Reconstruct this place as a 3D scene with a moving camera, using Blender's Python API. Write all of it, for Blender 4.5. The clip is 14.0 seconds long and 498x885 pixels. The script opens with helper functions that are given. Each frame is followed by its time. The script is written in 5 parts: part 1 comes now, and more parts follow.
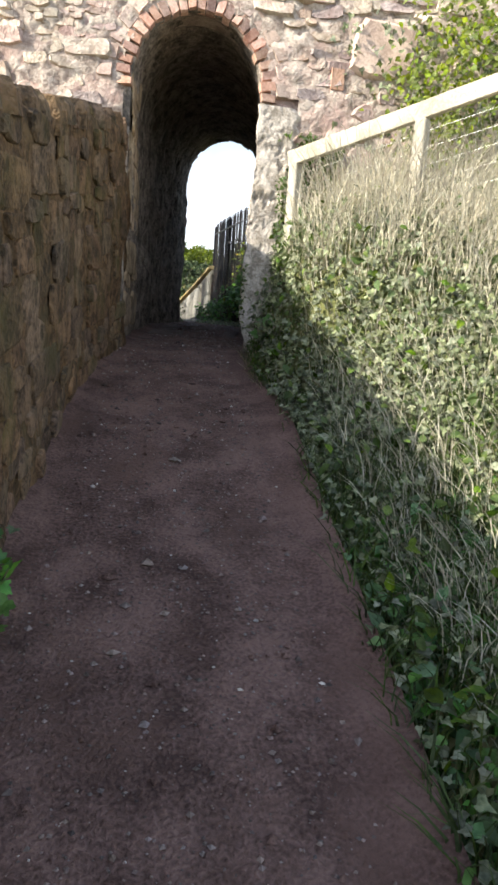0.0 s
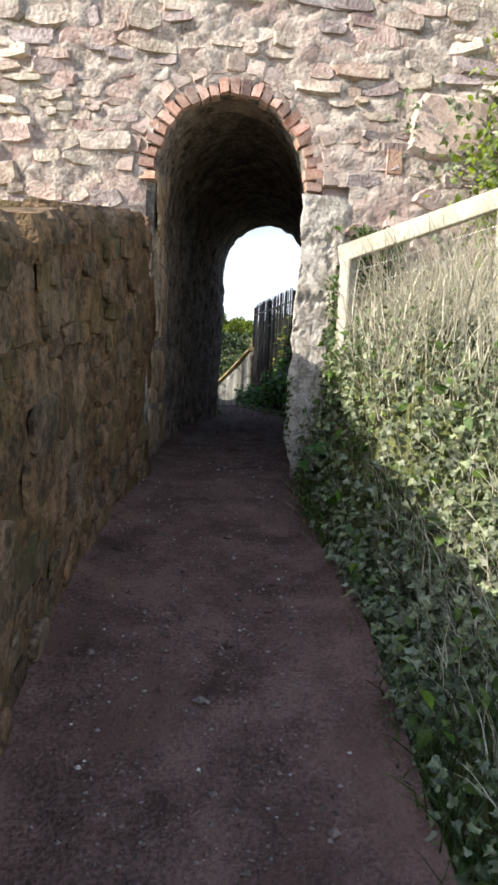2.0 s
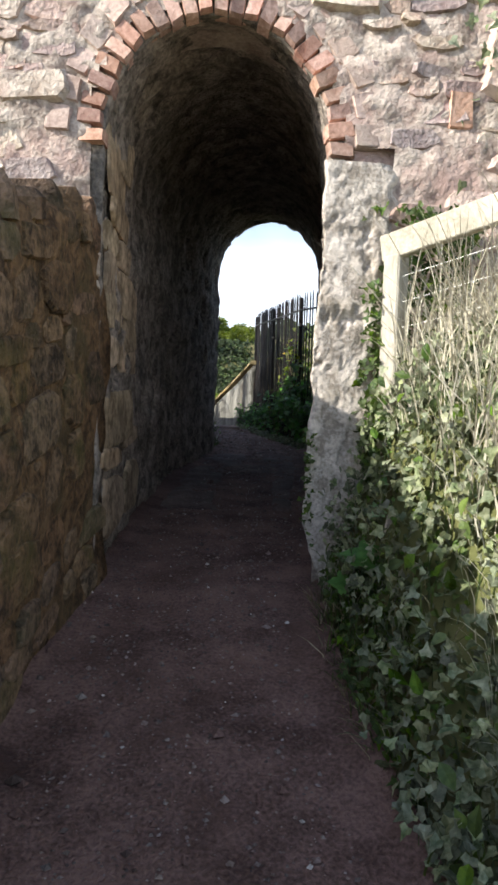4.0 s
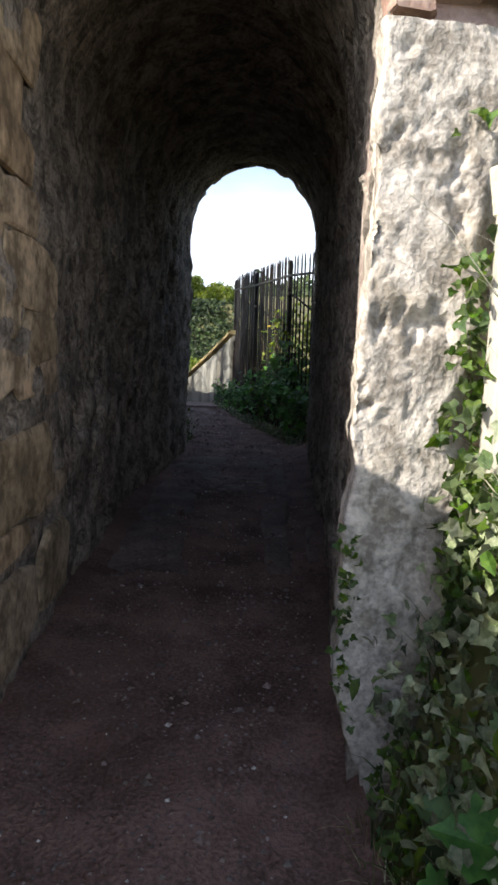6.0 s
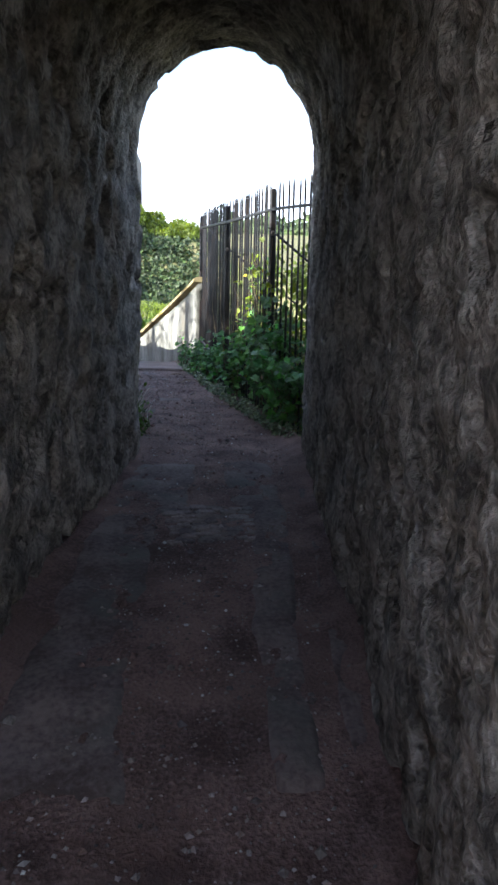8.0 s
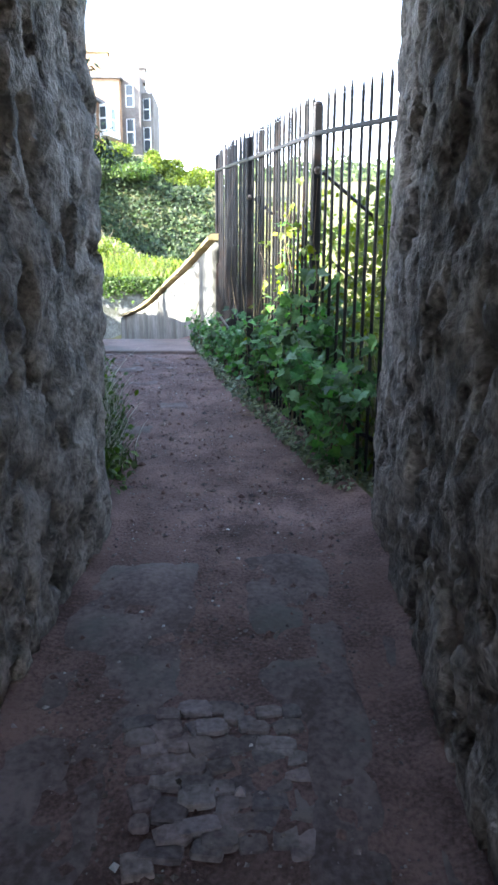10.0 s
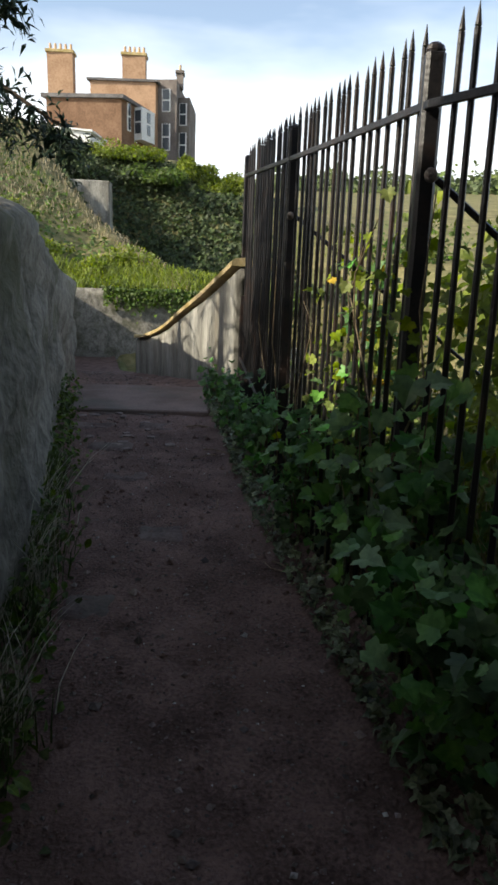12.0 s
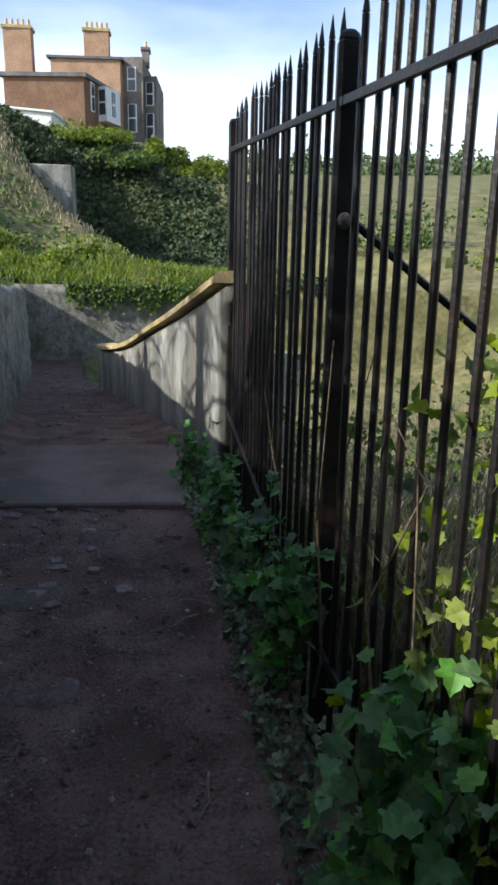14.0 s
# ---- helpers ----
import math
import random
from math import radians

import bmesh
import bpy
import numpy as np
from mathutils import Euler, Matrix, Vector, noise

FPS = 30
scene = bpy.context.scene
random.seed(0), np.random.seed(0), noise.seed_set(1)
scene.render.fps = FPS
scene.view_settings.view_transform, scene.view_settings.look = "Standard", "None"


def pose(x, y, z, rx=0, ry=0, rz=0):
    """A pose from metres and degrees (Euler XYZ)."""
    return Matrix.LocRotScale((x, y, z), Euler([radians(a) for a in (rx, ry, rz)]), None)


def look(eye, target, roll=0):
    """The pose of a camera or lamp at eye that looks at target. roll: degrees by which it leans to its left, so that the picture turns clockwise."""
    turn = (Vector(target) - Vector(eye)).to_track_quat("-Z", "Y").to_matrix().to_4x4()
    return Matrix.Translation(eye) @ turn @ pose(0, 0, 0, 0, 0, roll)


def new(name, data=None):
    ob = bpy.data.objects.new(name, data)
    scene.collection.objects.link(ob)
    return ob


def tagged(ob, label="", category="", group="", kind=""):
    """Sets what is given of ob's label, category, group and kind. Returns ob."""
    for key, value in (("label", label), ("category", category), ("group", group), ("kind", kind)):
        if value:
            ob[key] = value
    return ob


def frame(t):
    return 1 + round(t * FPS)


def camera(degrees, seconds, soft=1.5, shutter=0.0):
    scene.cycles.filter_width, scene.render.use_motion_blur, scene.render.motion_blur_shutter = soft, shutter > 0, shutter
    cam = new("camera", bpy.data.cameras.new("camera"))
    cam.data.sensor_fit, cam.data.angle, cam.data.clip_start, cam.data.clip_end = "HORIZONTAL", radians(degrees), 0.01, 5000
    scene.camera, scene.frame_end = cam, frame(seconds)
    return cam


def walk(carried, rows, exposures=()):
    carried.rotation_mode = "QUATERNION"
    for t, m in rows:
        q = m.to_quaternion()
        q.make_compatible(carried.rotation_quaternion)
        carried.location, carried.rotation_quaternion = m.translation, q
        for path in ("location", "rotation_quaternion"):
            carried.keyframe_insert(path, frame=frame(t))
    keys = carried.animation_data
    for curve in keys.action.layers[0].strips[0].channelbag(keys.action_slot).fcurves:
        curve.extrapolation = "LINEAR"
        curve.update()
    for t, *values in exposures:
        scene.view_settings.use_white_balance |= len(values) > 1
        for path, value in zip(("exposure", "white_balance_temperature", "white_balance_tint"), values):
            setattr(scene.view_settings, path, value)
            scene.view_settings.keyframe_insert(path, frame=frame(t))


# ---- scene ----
cam = camera(42.0, 14.0, 2.9)
METRES, EYE, TILT, LEAN, TURN = 12.5, 1.5, 0.0, 0.0, -7.3
ROWS = [
    (0.0, 0.0, 0.0, 0.0, 0.64, -8.5, -4.29),
    (0.5, -0.0047, 0.0168, 0.0071, 4.3, -7.47, -2.78),
    (1.0, -0.0067, 0.0329, 0.0156, 1.81, -9.07, -2.98),
    (1.5, -0.0012, 0.0559, 0.0293, 2.67, -9.63, -3.3),
    (2.0, -0.007, 0.0828, 0.0367, 4.25, -3.13, -2.95),
    (2.5, -0.0108, 0.1122, 0.0453, 4.26, 0.24, -3.78),
    (3.0, -0.0123, 0.1466, 0.0515, 4.79, -0.78, -2.64),
    (5.5, -0.0265, 0.2966, 0.0832, 3.99, -5.07, -1.43),
    (6.0, -0.0293, 0.3277, 0.0897, 2.52, -6.25, -1.97),
    (6.5, -0.0242, 0.3644, 0.0943, 2.7, -7.35, -0.89),
    (7.0, -0.0355, 0.398, 0.1003, 2.71, -8.65, -1.31),
    (9.5, -0.0428, 0.5896, 0.1174, -5.4, -14.6, -1.26),
    (10.0, -0.0448, 0.6312, 0.1222, 1.6, -15.42, -0.61),
    (10.5, -0.0481, 0.6717, 0.1279, 3.31, -16.26, -0.9),
    (11.0, -0.0455, 0.7136, 0.1324, 3.75, -17.46, -0.48),
    (11.5, -0.0546, 0.7559, 0.1364, 4.85, -18.27, -3.43),
    (12.0, -0.0529, 0.8013, 0.1422, 4.32, -14.85, -2.32),
    (12.5, -0.0605, 0.8412, 0.1442, 3.8, -15.85, -2.48),
    (13.0, -0.0605, 0.8855, 0.147, -0.3, -16.09, -2.68),
    (13.5, -0.0683, 0.9279, 0.1533, 0.93, -16.05, -2.06),
    (14.0, -0.0749, 0.9688, 0.1597, 2.04, -16.04, -1.46),
]
EXPOSURES = [(0.0, 0.97, 6500, 10), (3.0, 0.66, 6200, 11), (6.2, 0.85, 6250, 11), (7.2, 1.1, 5900, 9), (9.3, 3.2, 5750, 9), (10.0, 3.1, 5750, 9), (10.5, 2.1, 6200, 9), (11.0, 1.25, 6650, 9), (11.5, 0.95, 6750, 9), (12.0, 0.65, 6800, 9), (13.0, 0.6, 6500, 9), (14.0, 0.5, 5900, 9)]
walk(cam, [(t, pose(0, 0, EYE, TILT, LEAN, TURN) @ pose(METRES * x, METRES * y, METRES * z, 90 + pitch, roll, yaw)) for t, x, y, z, yaw, pitch, roll in ROWS], EXPOSURES)

# ---- light ----
SUN_WAY = Vector((1.0, 0.36, -0.65)).normalized()
sun_data = bpy.data.lights.new("sun", "SUN")
sun_data.energy, sun_data.angle, sun_data.color = 5.0, radians(0.6), (1.0, 0.93, 0.80)
sun = new("sun", sun_data)
sun.matrix_world = Matrix.Translation((-20, -5, 30)) @ SUN_WAY.to_track_quat("-Z", "Y").to_matrix().to_4x4()
world = bpy.data.worlds.new("world")
world.use_nodes = True
scene.world = world
wn, wl = world.node_tree.nodes, world.node_tree.links
sky = wn.new("ShaderNodeTexSky")
sky.sky_type, sky.sun_disc = "NISHITA", False
sky.sun_elevation = math.asin(-SUN_WAY.z)
sky.sun_rotation = math.atan2(-SUN_WAY.x, -SUN_WAY.y)
sky.dust_density, sky.ozone_density = 1.5, 1.2
w_coord = wn.new("ShaderNodeTexCoord")
w_sep = wn.new("ShaderNodeSeparateXYZ")
w_haze = wn.new("ShaderNodeMapRange")
w_haze.inputs[1].default_value, w_haze.inputs[2].default_value = 0.05, 0.42
w_haze.inputs[3].default_value, w_haze.inputs[4].default_value = 0.44, -0.34
w_add = wn.new("ShaderNodeMath")
w_add.operation = "ADD"
w_add.use_clamp = True
w_map = wn.new("ShaderNodeMapping")
w_map.inputs["Scale"].default_value = (1.2, 1.2, 4.0)
w_noise = wn.new("ShaderNodeTexNoise")
w_noise.inputs["Scale"].default_value, w_noise.inputs["Detail"].default_value = 1.6, 5
w_ramp = wn.new("ShaderNodeValToRGB")
w_ramp.color_ramp.elements[0].position, w_ramp.color_ramp.elements[1].position = 0.33, 0.86
w_ramp.color_ramp.elements[0].color = (0.07, 0.07, 0.07, 1)
w_mix = wn.new("ShaderNodeMix")
w_mix.data_type = "RGBA"
w_mix.inputs[7].default_value = (7.6, 8.0, 8.5, 1)
wl.new(w_coord.outputs["Generated"], w_map.inputs["Vector"])
wl.new(w_map.outputs["Vector"], w_noise.inputs["Vector"])
wl.new(w_coord.outputs["Generated"], w_sep.inputs[0])
wl.new(w_sep.outputs["Z"], w_haze.inputs[0])
wl.new(w_noise.outputs["Fac"], w_add.inputs[0])
wl.new(w_haze.outputs[0], w_add.inputs[1])
wl.new(w_add.outputs[0], w_ramp.inputs["Fac"])
wl.new(w_ramp.outputs["Color"], w_mix.inputs[0])
wl.new(sky.outputs["Color"], w_mix.inputs[6])
wl.new(w_mix.outputs[2], wn["Background"].inputs["Color"])
wn["Background"].inputs["Strength"].default_value = 0.15

# ---- materials ----


def surface(name, dark, light, scale=4.0, fine=40.0, rough=0.9, bump=0.3, vary=0.0, island=0.0, stain=None, stain_scale=1.0, streak=1.0, metal=0.0, through_light=0.0, deep=0.02):
    """A procedural surface: two colours mixed by broad and fine noise, optional stains, relief, and variation by piece."""
    m = bpy.data.materials.new(name)
    m.use_nodes = True
    n, l = m.node_tree.nodes, m.node_tree.links
    b = n["Principled BSDF"]
    geo = n.new("ShaderNodeNewGeometry")
    mp = n.new("ShaderNodeMapping")
    mp.inputs["Scale"].default_value = (1, 1, 1.0 / streak)
    l.new(geo.outputs["Position"], mp.inputs["Vector"])

    def tex(s, detail=4.0, roughness=0.6):
        t = n.new("ShaderNodeTexNoise")
        t.inputs["Scale"].default_value, t.inputs["Detail"].default_value = s, detail
        t.inputs["Roughness"].default_value = roughness
        l.new(mp.outputs["Vector"], t.inputs["Vector"])
        return t

    def math_node(op, a, c):
        t = n.new("ShaderNodeMath")
        t.operation = op
        for i, v in enumerate((a, c)):
            if isinstance(v, (int, float)):
                t.inputs[i].default_value = v
            else:
                l.new(v, t.inputs[i])
        return t.outputs[0]

    big, small = tex(scale), tex(fine, 3.0, 0.55)
    f = math_node("ADD", math_node("MULTIPLY", big.outputs["Fac"], 0.6), math_node("MULTIPLY", small.outputs["Fac"], 0.4))
    ramp = n.new("ShaderNodeValToRGB")
    ramp.color_ramp.elements[0].position, ramp.color_ramp.elements[1].position = 0.40, 0.60
    ramp.color_ramp.elements[0].color, ramp.color_ramp.elements[1].color = (*dark, 1), (*light, 1)
    l.new(f, ramp.inputs["Fac"])
    colour = ramp.outputs["Color"]
    if stain:
        st = tex(stain_scale, 6.0, 0.65)
        sr = n.new("ShaderNodeValToRGB")
        sr.color_ramp.elements[0].position, sr.color_ramp.elements[1].position = 0.5, 0.66
        l.new(st.outputs["Fac"], sr.inputs["Fac"])
        mx = n.new("ShaderNodeMix")
        mx.data_type = "RGBA"
        l.new(math_node("MULTIPLY", sr.outputs["Color"], 0.75), mx.inputs[0])
        l.new(colour, mx.inputs[6])
        mx.inputs[7].default_value = (*stain, 1)
        colour = mx.outputs[2]
    if vary or island:
        hsv = n.new("ShaderNodeHueSaturation")
        rnd = n.new("ShaderNodeObjectInfo").outputs["Random"] if vary else geo.outputs["Random Per Island"]
        amount = vary or island
        l.new(math_node("ADD", math_node("MULTIPLY", rnd, 2 * amount), 1 - amount), hsv.inputs["Value"])
        wrap = math_node("FRACT", math_node("MULTIPLY", rnd, 7.31), 0)
        l.new(math_node("ADD", math_node("MULTIPLY", wrap, 0.06 * amount), 0.5 - 0.03 * amount), hsv.inputs["Hue"])
        l.new(math_node("ADD", math_node("MULTIPLY", math_node("FRACT", math_node("MULTIPLY", rnd, 13.7), 0), amount), 1 - amount / 2), hsv.inputs["Saturation"])
        l.new(colour, hsv.inputs["Color"])
        colour = hsv.outputs["Color"]
    l.new(colour, b.inputs["Base Color"])
    l.new(math_node("ADD", math_node("MULTIPLY", small.outputs["Fac"], 0.2), rough - 0.1), b.inputs["Roughness"])
    b.inputs["Metallic"].default_value = metal
    b.inputs["Specular IOR Level"].default_value = 0.3
    if bump:
        bp = n.new("ShaderNodeBump")
        bp.inputs["Strength"].default_value, bp.inputs["Distance"].default_value = bump, deep
        l.new(f, bp.inputs["Height"])
        l.new(bp.outputs["Normal"], b.inputs["Normal"])
    if through_light:
        tr = n.new("ShaderNodeBsdfTranslucent")
        l.new(colour, tr.inputs["Color"])
        ms = n.new("ShaderNodeMixShader")
        ms.inputs[0].default_value = through_light
        l.new(b.outputs[0], ms.inputs[1])
        l.new(tr.outputs[0], ms.inputs[2])
        l.new(ms.outputs[0], n["Material Output"].inputs["Surface"])
    return m


MAT = {
    "mortar": surface("lime_mortar", (0.26, 0.20, 0.17), (0.48, 0.40, 0.34), 6, 40, bump=0.9, deep=0.04, stain=(0.42, 0.28, 0.25), stain_scale=1.5),
    "face_stone": surface("pale_sandstone", (0.34, 0.27, 0.21), (0.66, 0.57, 0.47), 7, 40, bump=0.9, deep=0.04, vary=0.22, stain=(0.40, 0.24, 0.21), stain_scale=1.3),
    "rubble_face": surface("weathered_rubble", (0.24, 0.185, 0.155), (0.62, 0.53, 0.45), 8, 38, bump=0.9, deep=0.03, stain=(0.44, 0.30, 0.26), stain_scale=1.8),
    "pink_stone": surface("pink_rubble", (0.33, 0.22, 0.19), (0.60, 0.46, 0.40), 7, 40, bump=0.9, deep=0.04, vary=0.2, stain=(0.55, 0.45, 0.37), stain_scale=2.0),
    "mauve_stone": surface("mauve_rubble", (0.27, 0.21, 0.20), (0.52, 0.44, 0.41), 7, 40, bump=0.9, deep=0.04, vary=0.2, stain=(0.36, 0.25, 0.22), stain_scale=2.0),
    "arch_brick": surface("orange_brick", (0.36, 0.205, 0.15), (0.60, 0.40, 0.315), 9, 50, bump=0.6, vary=0.25),
    "arch_stone": surface("pink_sandstone", (0.35, 0.26, 0.22), (0.61, 0.48, 0.41), 6, 50, bump=0.6, vary=0.2),
    "wall_stone": surface("brown_sandstone", (0.056, 0.038, 0.023), (0.275, 0.178, 0.105), 9, 45, bump=0.9, deep=0.05, vary=0.27, stain=(0.10, 0.088, 0.032), stain_scale=2.2),
    "wall_mortar": surface("brown_mortar", (0.06, 0.036, 0.019), (0.23, 0.14, 0.07), 12, 34, bump=0.9, deep=0.05, stain=(0.085, 0.07, 0.032), stain_scale=2.6),
    "lining": surface("tunnel_masonry", (0.10, 0.085, 0.07), (0.43, 0.365, 0.305), 8.0, 42, bump=0.9, deep=0.05, stain=(0.075, 0.066, 0.056), stain_scale=5.0),
    "jamb": surface("whitewashed_stone", (0.26, 0.225, 0.185), (0.70, 0.63, 0.55), 9, 55, bump=0.8, deep=0.02, stain=(0.36, 0.30, 0.22), stain_scale=3.2),
    "path": surface("red_earth_path", (0.078, 0.045, 0.036), (0.245, 0.152, 0.125), 3.4, 70, bump=1.0, deep=0.035, stain=(0.15, 0.088, 0.068), stain_scale=2.2),
    "pebble": surface("pebble", (0.11, 0.083, 0.07), (0.28, 0.225, 0.20), 8, 60, bump=0.3, island=0.5),
    "pale_grit": surface("pale_grit", (0.40, 0.36, 0.32), (0.66, 0.62, 0.57), 20, 90, bump=0.2, island=0.3),
    "sett": surface("worn_sett", (0.12, 0.09, 0.08), (0.28, 0.22, 0.195), 6, 50, bump=0.6, vary=0.3),
    "worn_floor": surface("worn_floor", (0.09, 0.062, 0.053), (0.22, 0.163, 0.143), 3.5, 45, bump=0.7, deep=0.02, stain=(0.12, 0.11, 0.09), stain_scale=3.0),
    # warm stone, paled so its colour holds the daylight at the tunnel mouth
    "tunnel_warm_lit": surface("warm_lit_tunnel_stone", (0.19, 0.14, 0.088), (0.60, 0.46, 0.31), 7, 26, bump=0.6, deep=0.03, vary=0.2, stain=(0.14, 0.105, 0.07), stain_scale=2.5),
    "concrete": surface("old_concrete", (0.145, 0.10, 0.084), (0.25, 0.185, 0.16), 2.2, 60, bump=0.4, stain=(0.13, 0.12, 0.10), stain_scale=1.5),
    "soil": surface("grassy_soil", (0.035, 0.035, 0.014), (0.10, 0.09, 0.04), 2.5, 40, bump=0.8),
    "field": surface("meadow", (0.075, 0.075, 0.028), (0.215, 0.185, 0.085), 0.7, 5, bump=0.9, stain=(0.09, 0.115, 0.03), stain_scale=0.22),
    "ivy": surface("ivy_leaf", (0.085, 0.115, 0.055), (0.31, 0.335, 0.205), 9, 60, rough=0.5, bump=0.1, island=0.55, through_light=0.25),
    "bramble": surface("bramble_leaf", (0.045, 0.085, 0.018), (0.12, 0.18, 0.035), 9, 60, rough=0.6, bump=0.1, island=0.5, through_light=0.3),
    "lush": surface("sycamore_leaf", (0.065, 0.155, 0.045), (0.16, 0.31, 0.095), 7, 40, rough=0.42, bump=0.15, island=0.6, through_light=0.35),
    "leaf_each": surface("sycamore_leaf_single", (0.065, 0.155, 0.045), (0.16, 0.31, 0.095), 7, 40, rough=0.42, bump=0.15, vary=0.6, through_light=0.35),
    "yellow_leaf": surface("autumn_leaf", (0.35, 0.22, 0.02), (0.55, 0.38, 0.05), 12, 60, rough=0.6, bump=0.1, vary=0.2, through_light=0.35),
    "grass": surface("green_grass", (0.035, 0.065, 0.016), (0.10, 0.14, 0.038), 5, 40, rough=0.65, bump=0.0, island=0.4, through_light=0.3),
    "dry_grass": surface("dry_grass", (0.42, 0.385, 0.28), (0.74, 0.69, 0.56), 5, 40, rough=0.8, bump=0.0, island=0.35, through_light=0.3),
    # leaf green darkened so its colour carries the shade of the hollow
    "shade_tinted_leaf": surface("shade_tinted_leaf", (0.022, 0.038, 0.014), (0.070, 0.095, 0.034), 4, 30, rough=0.6, bump=0.0, island=0.5, through_light=0.15),
    "hill_straw": surface("hill_straw", (0.22, 0.18, 0.10), (0.44, 0.38, 0.25), 5, 40, rough=0.8, bump=0.0, island=0.4, through_light=0.25),
    "needle": surface("conifer_needle", (0.012, 0.030, 0.016), (0.035, 0.065, 0.035), 6, 40, rough=0.6, bump=0.0, island=0.4),
    "hedge": surface("hedge_leaf", (0.11, 0.155, 0.024), (0.28, 0.34, 0.055), 4, 30, rough=0.6, bump=0.0, island=0.45, through_light=0.45),
    "bark": surface("bark", (0.07, 0.05, 0.035), (0.17, 0.13, 0.09), 10, 60, bump=0.8),
    "stem": surface("green_stem", (0.10, 0.075, 0.045), (0.20, 0.16, 0.10), 20, 80, bump=0.2),
    "twig": surface("dry_twig", (0.20, 0.14, 0.09), (0.38, 0.28, 0.19), 20, 80, bump=0.3),
    "iron": surface("black_painted_iron", (0.007, 0.007, 0.008), (0.018, 0.016, 0.016), 6, 80, rough=0.38, bump=0.25, stain=(0.032, 0.018, 0.013), stain_scale=4.0),
    "rust_iron": surface("rusted_iron", (0.10, 0.075, 0.06), (0.24, 0.20, 0.17), 20, 90, rough=0.8, bump=0.5),
    "timber": surface("weathered_timber", (0.30, 0.27, 0.21), (0.52, 0.48, 0.40), 6, 60, rough=0.85, bump=0.4, streak=6.0),
    "rail_timber": surface("bleached_rail", (0.34, 0.31, 0.24), (0.58, 0.53, 0.42), 5, 60, rough=0.85, bump=0.4),
    "wire": surface("galvanised_wire", (0.25, 0.25, 0.24), (0.45, 0.45, 0.43), 20, 90, rough=0.5, bump=0.0, metal=0.8),
    "parapet": surface("rendered_parapet", (0.15, 0.145, 0.125), (0.34, 0.33, 0.29), 2.2, 20, bump=0.5, stain=(0.12, 0.10, 0.07), stain_scale=1.4, streak=3.0),
    "coping": surface("weathered_coping", (0.30, 0.23, 0.11), (0.52, 0.41, 0.22), 3, 40, bump=0.6, stain=(0.36, 0.26, 0.06), stain_scale=2.0),
    "retaining": surface("grey_retaining_wall", (0.12, 0.112, 0.093), (0.29, 0.275, 0.235), 5, 22, bump=0.9, deep=0.05, stain=(0.085, 0.088, 0.045), stain_scale=1.4, streak=1.2),
    "harling": surface("brown_render", (0.145, 0.082, 0.048), (0.225, 0.135, 0.082), 0.6, 6, bump=0.3),
    "house_stone": surface("house_sandstone", (0.29, 0.175, 0.105), (0.42, 0.27, 0.17), 0.8, 6, bump=0.3),
    "dark_stone": surface("dark_house_stone", (0.12, 0.10, 0.09), (0.20, 0.175, 0.155), 0.8, 6, bump=0.4),
    "slate": surface("roof_slate", (0.09, 0.085, 0.085), (0.17, 0.16, 0.155), 1.2, 8, bump=0.4),
    "white_paint": surface("white_paint", (0.68, 0.68, 0.66), (0.80, 0.80, 0.78), 3, 40, rough=0.6, bump=0.05),
    "clay": surface("clay_pot", (0.45, 0.30, 0.18), (0.62, 0.46, 0.30), 3, 20, bump=0.2),
    "far_trees": surface("far_trees", (0.05, 0.075, 0.03), (0.12, 0.15, 0.06), 0.3, 2, bump=0.0, island=0.4),
}
glass = bpy.data.materials.new("window_glass")
glass.use_nodes = True
gb = glass.node_tree.nodes["Principled BSDF"]
gb.inputs["Base Color"].default_value, gb.inputs["Roughness"].default_value = (0.05, 0.06, 0.07, 1), 0.04
MAT["glass"] = glass

# ---- mesh helpers ----


def mesh_object(name, bm, material, parent=None, smooth=False):
    data = bpy.data.meshes.new(name)
    bm.normal_update()
    bm.to_mesh(data)
    bm.free()
    data.materials.append(MAT[material])
    if smooth:
        data.shade_smooth()
    ob = new(name, data)
    ob.parent = parent
    return ob


def part(name, bm, material, parent, label="", smooth=False):
    ob = mesh_object(name, bm, material, parent, smooth)
    if label:
        tagged(ob, label)
    return ob


def thing(name, at, label, category, group="", kind=""):
    ob = new(name)
    ob.location = at
    ob.empty_display_size = 0.2
    return tagged(ob, label, category, group, kind)


def box(bm, lo, hi, bevel=0.0, m=None):
    """Adds a box between two corners, its edges bevelled, to bm."""
    c = [(a + b) / 2 for a, b in zip(lo, hi)]
    s = [abs(b - a) for a, b in zip(lo, hi)]
    r = bmesh.ops.create_cube(bm, size=1, matrix=(m or Matrix()) @ Matrix.Translation(c) @ Matrix.Diagonal((*s, 1)))
    if bevel:
        edges = list({e for v in r["verts"] for e in v.link_edges})
        bmesh.ops.bevel(bm, geom=edges, offset=bevel, segments=1, affect="EDGES")
    return bm


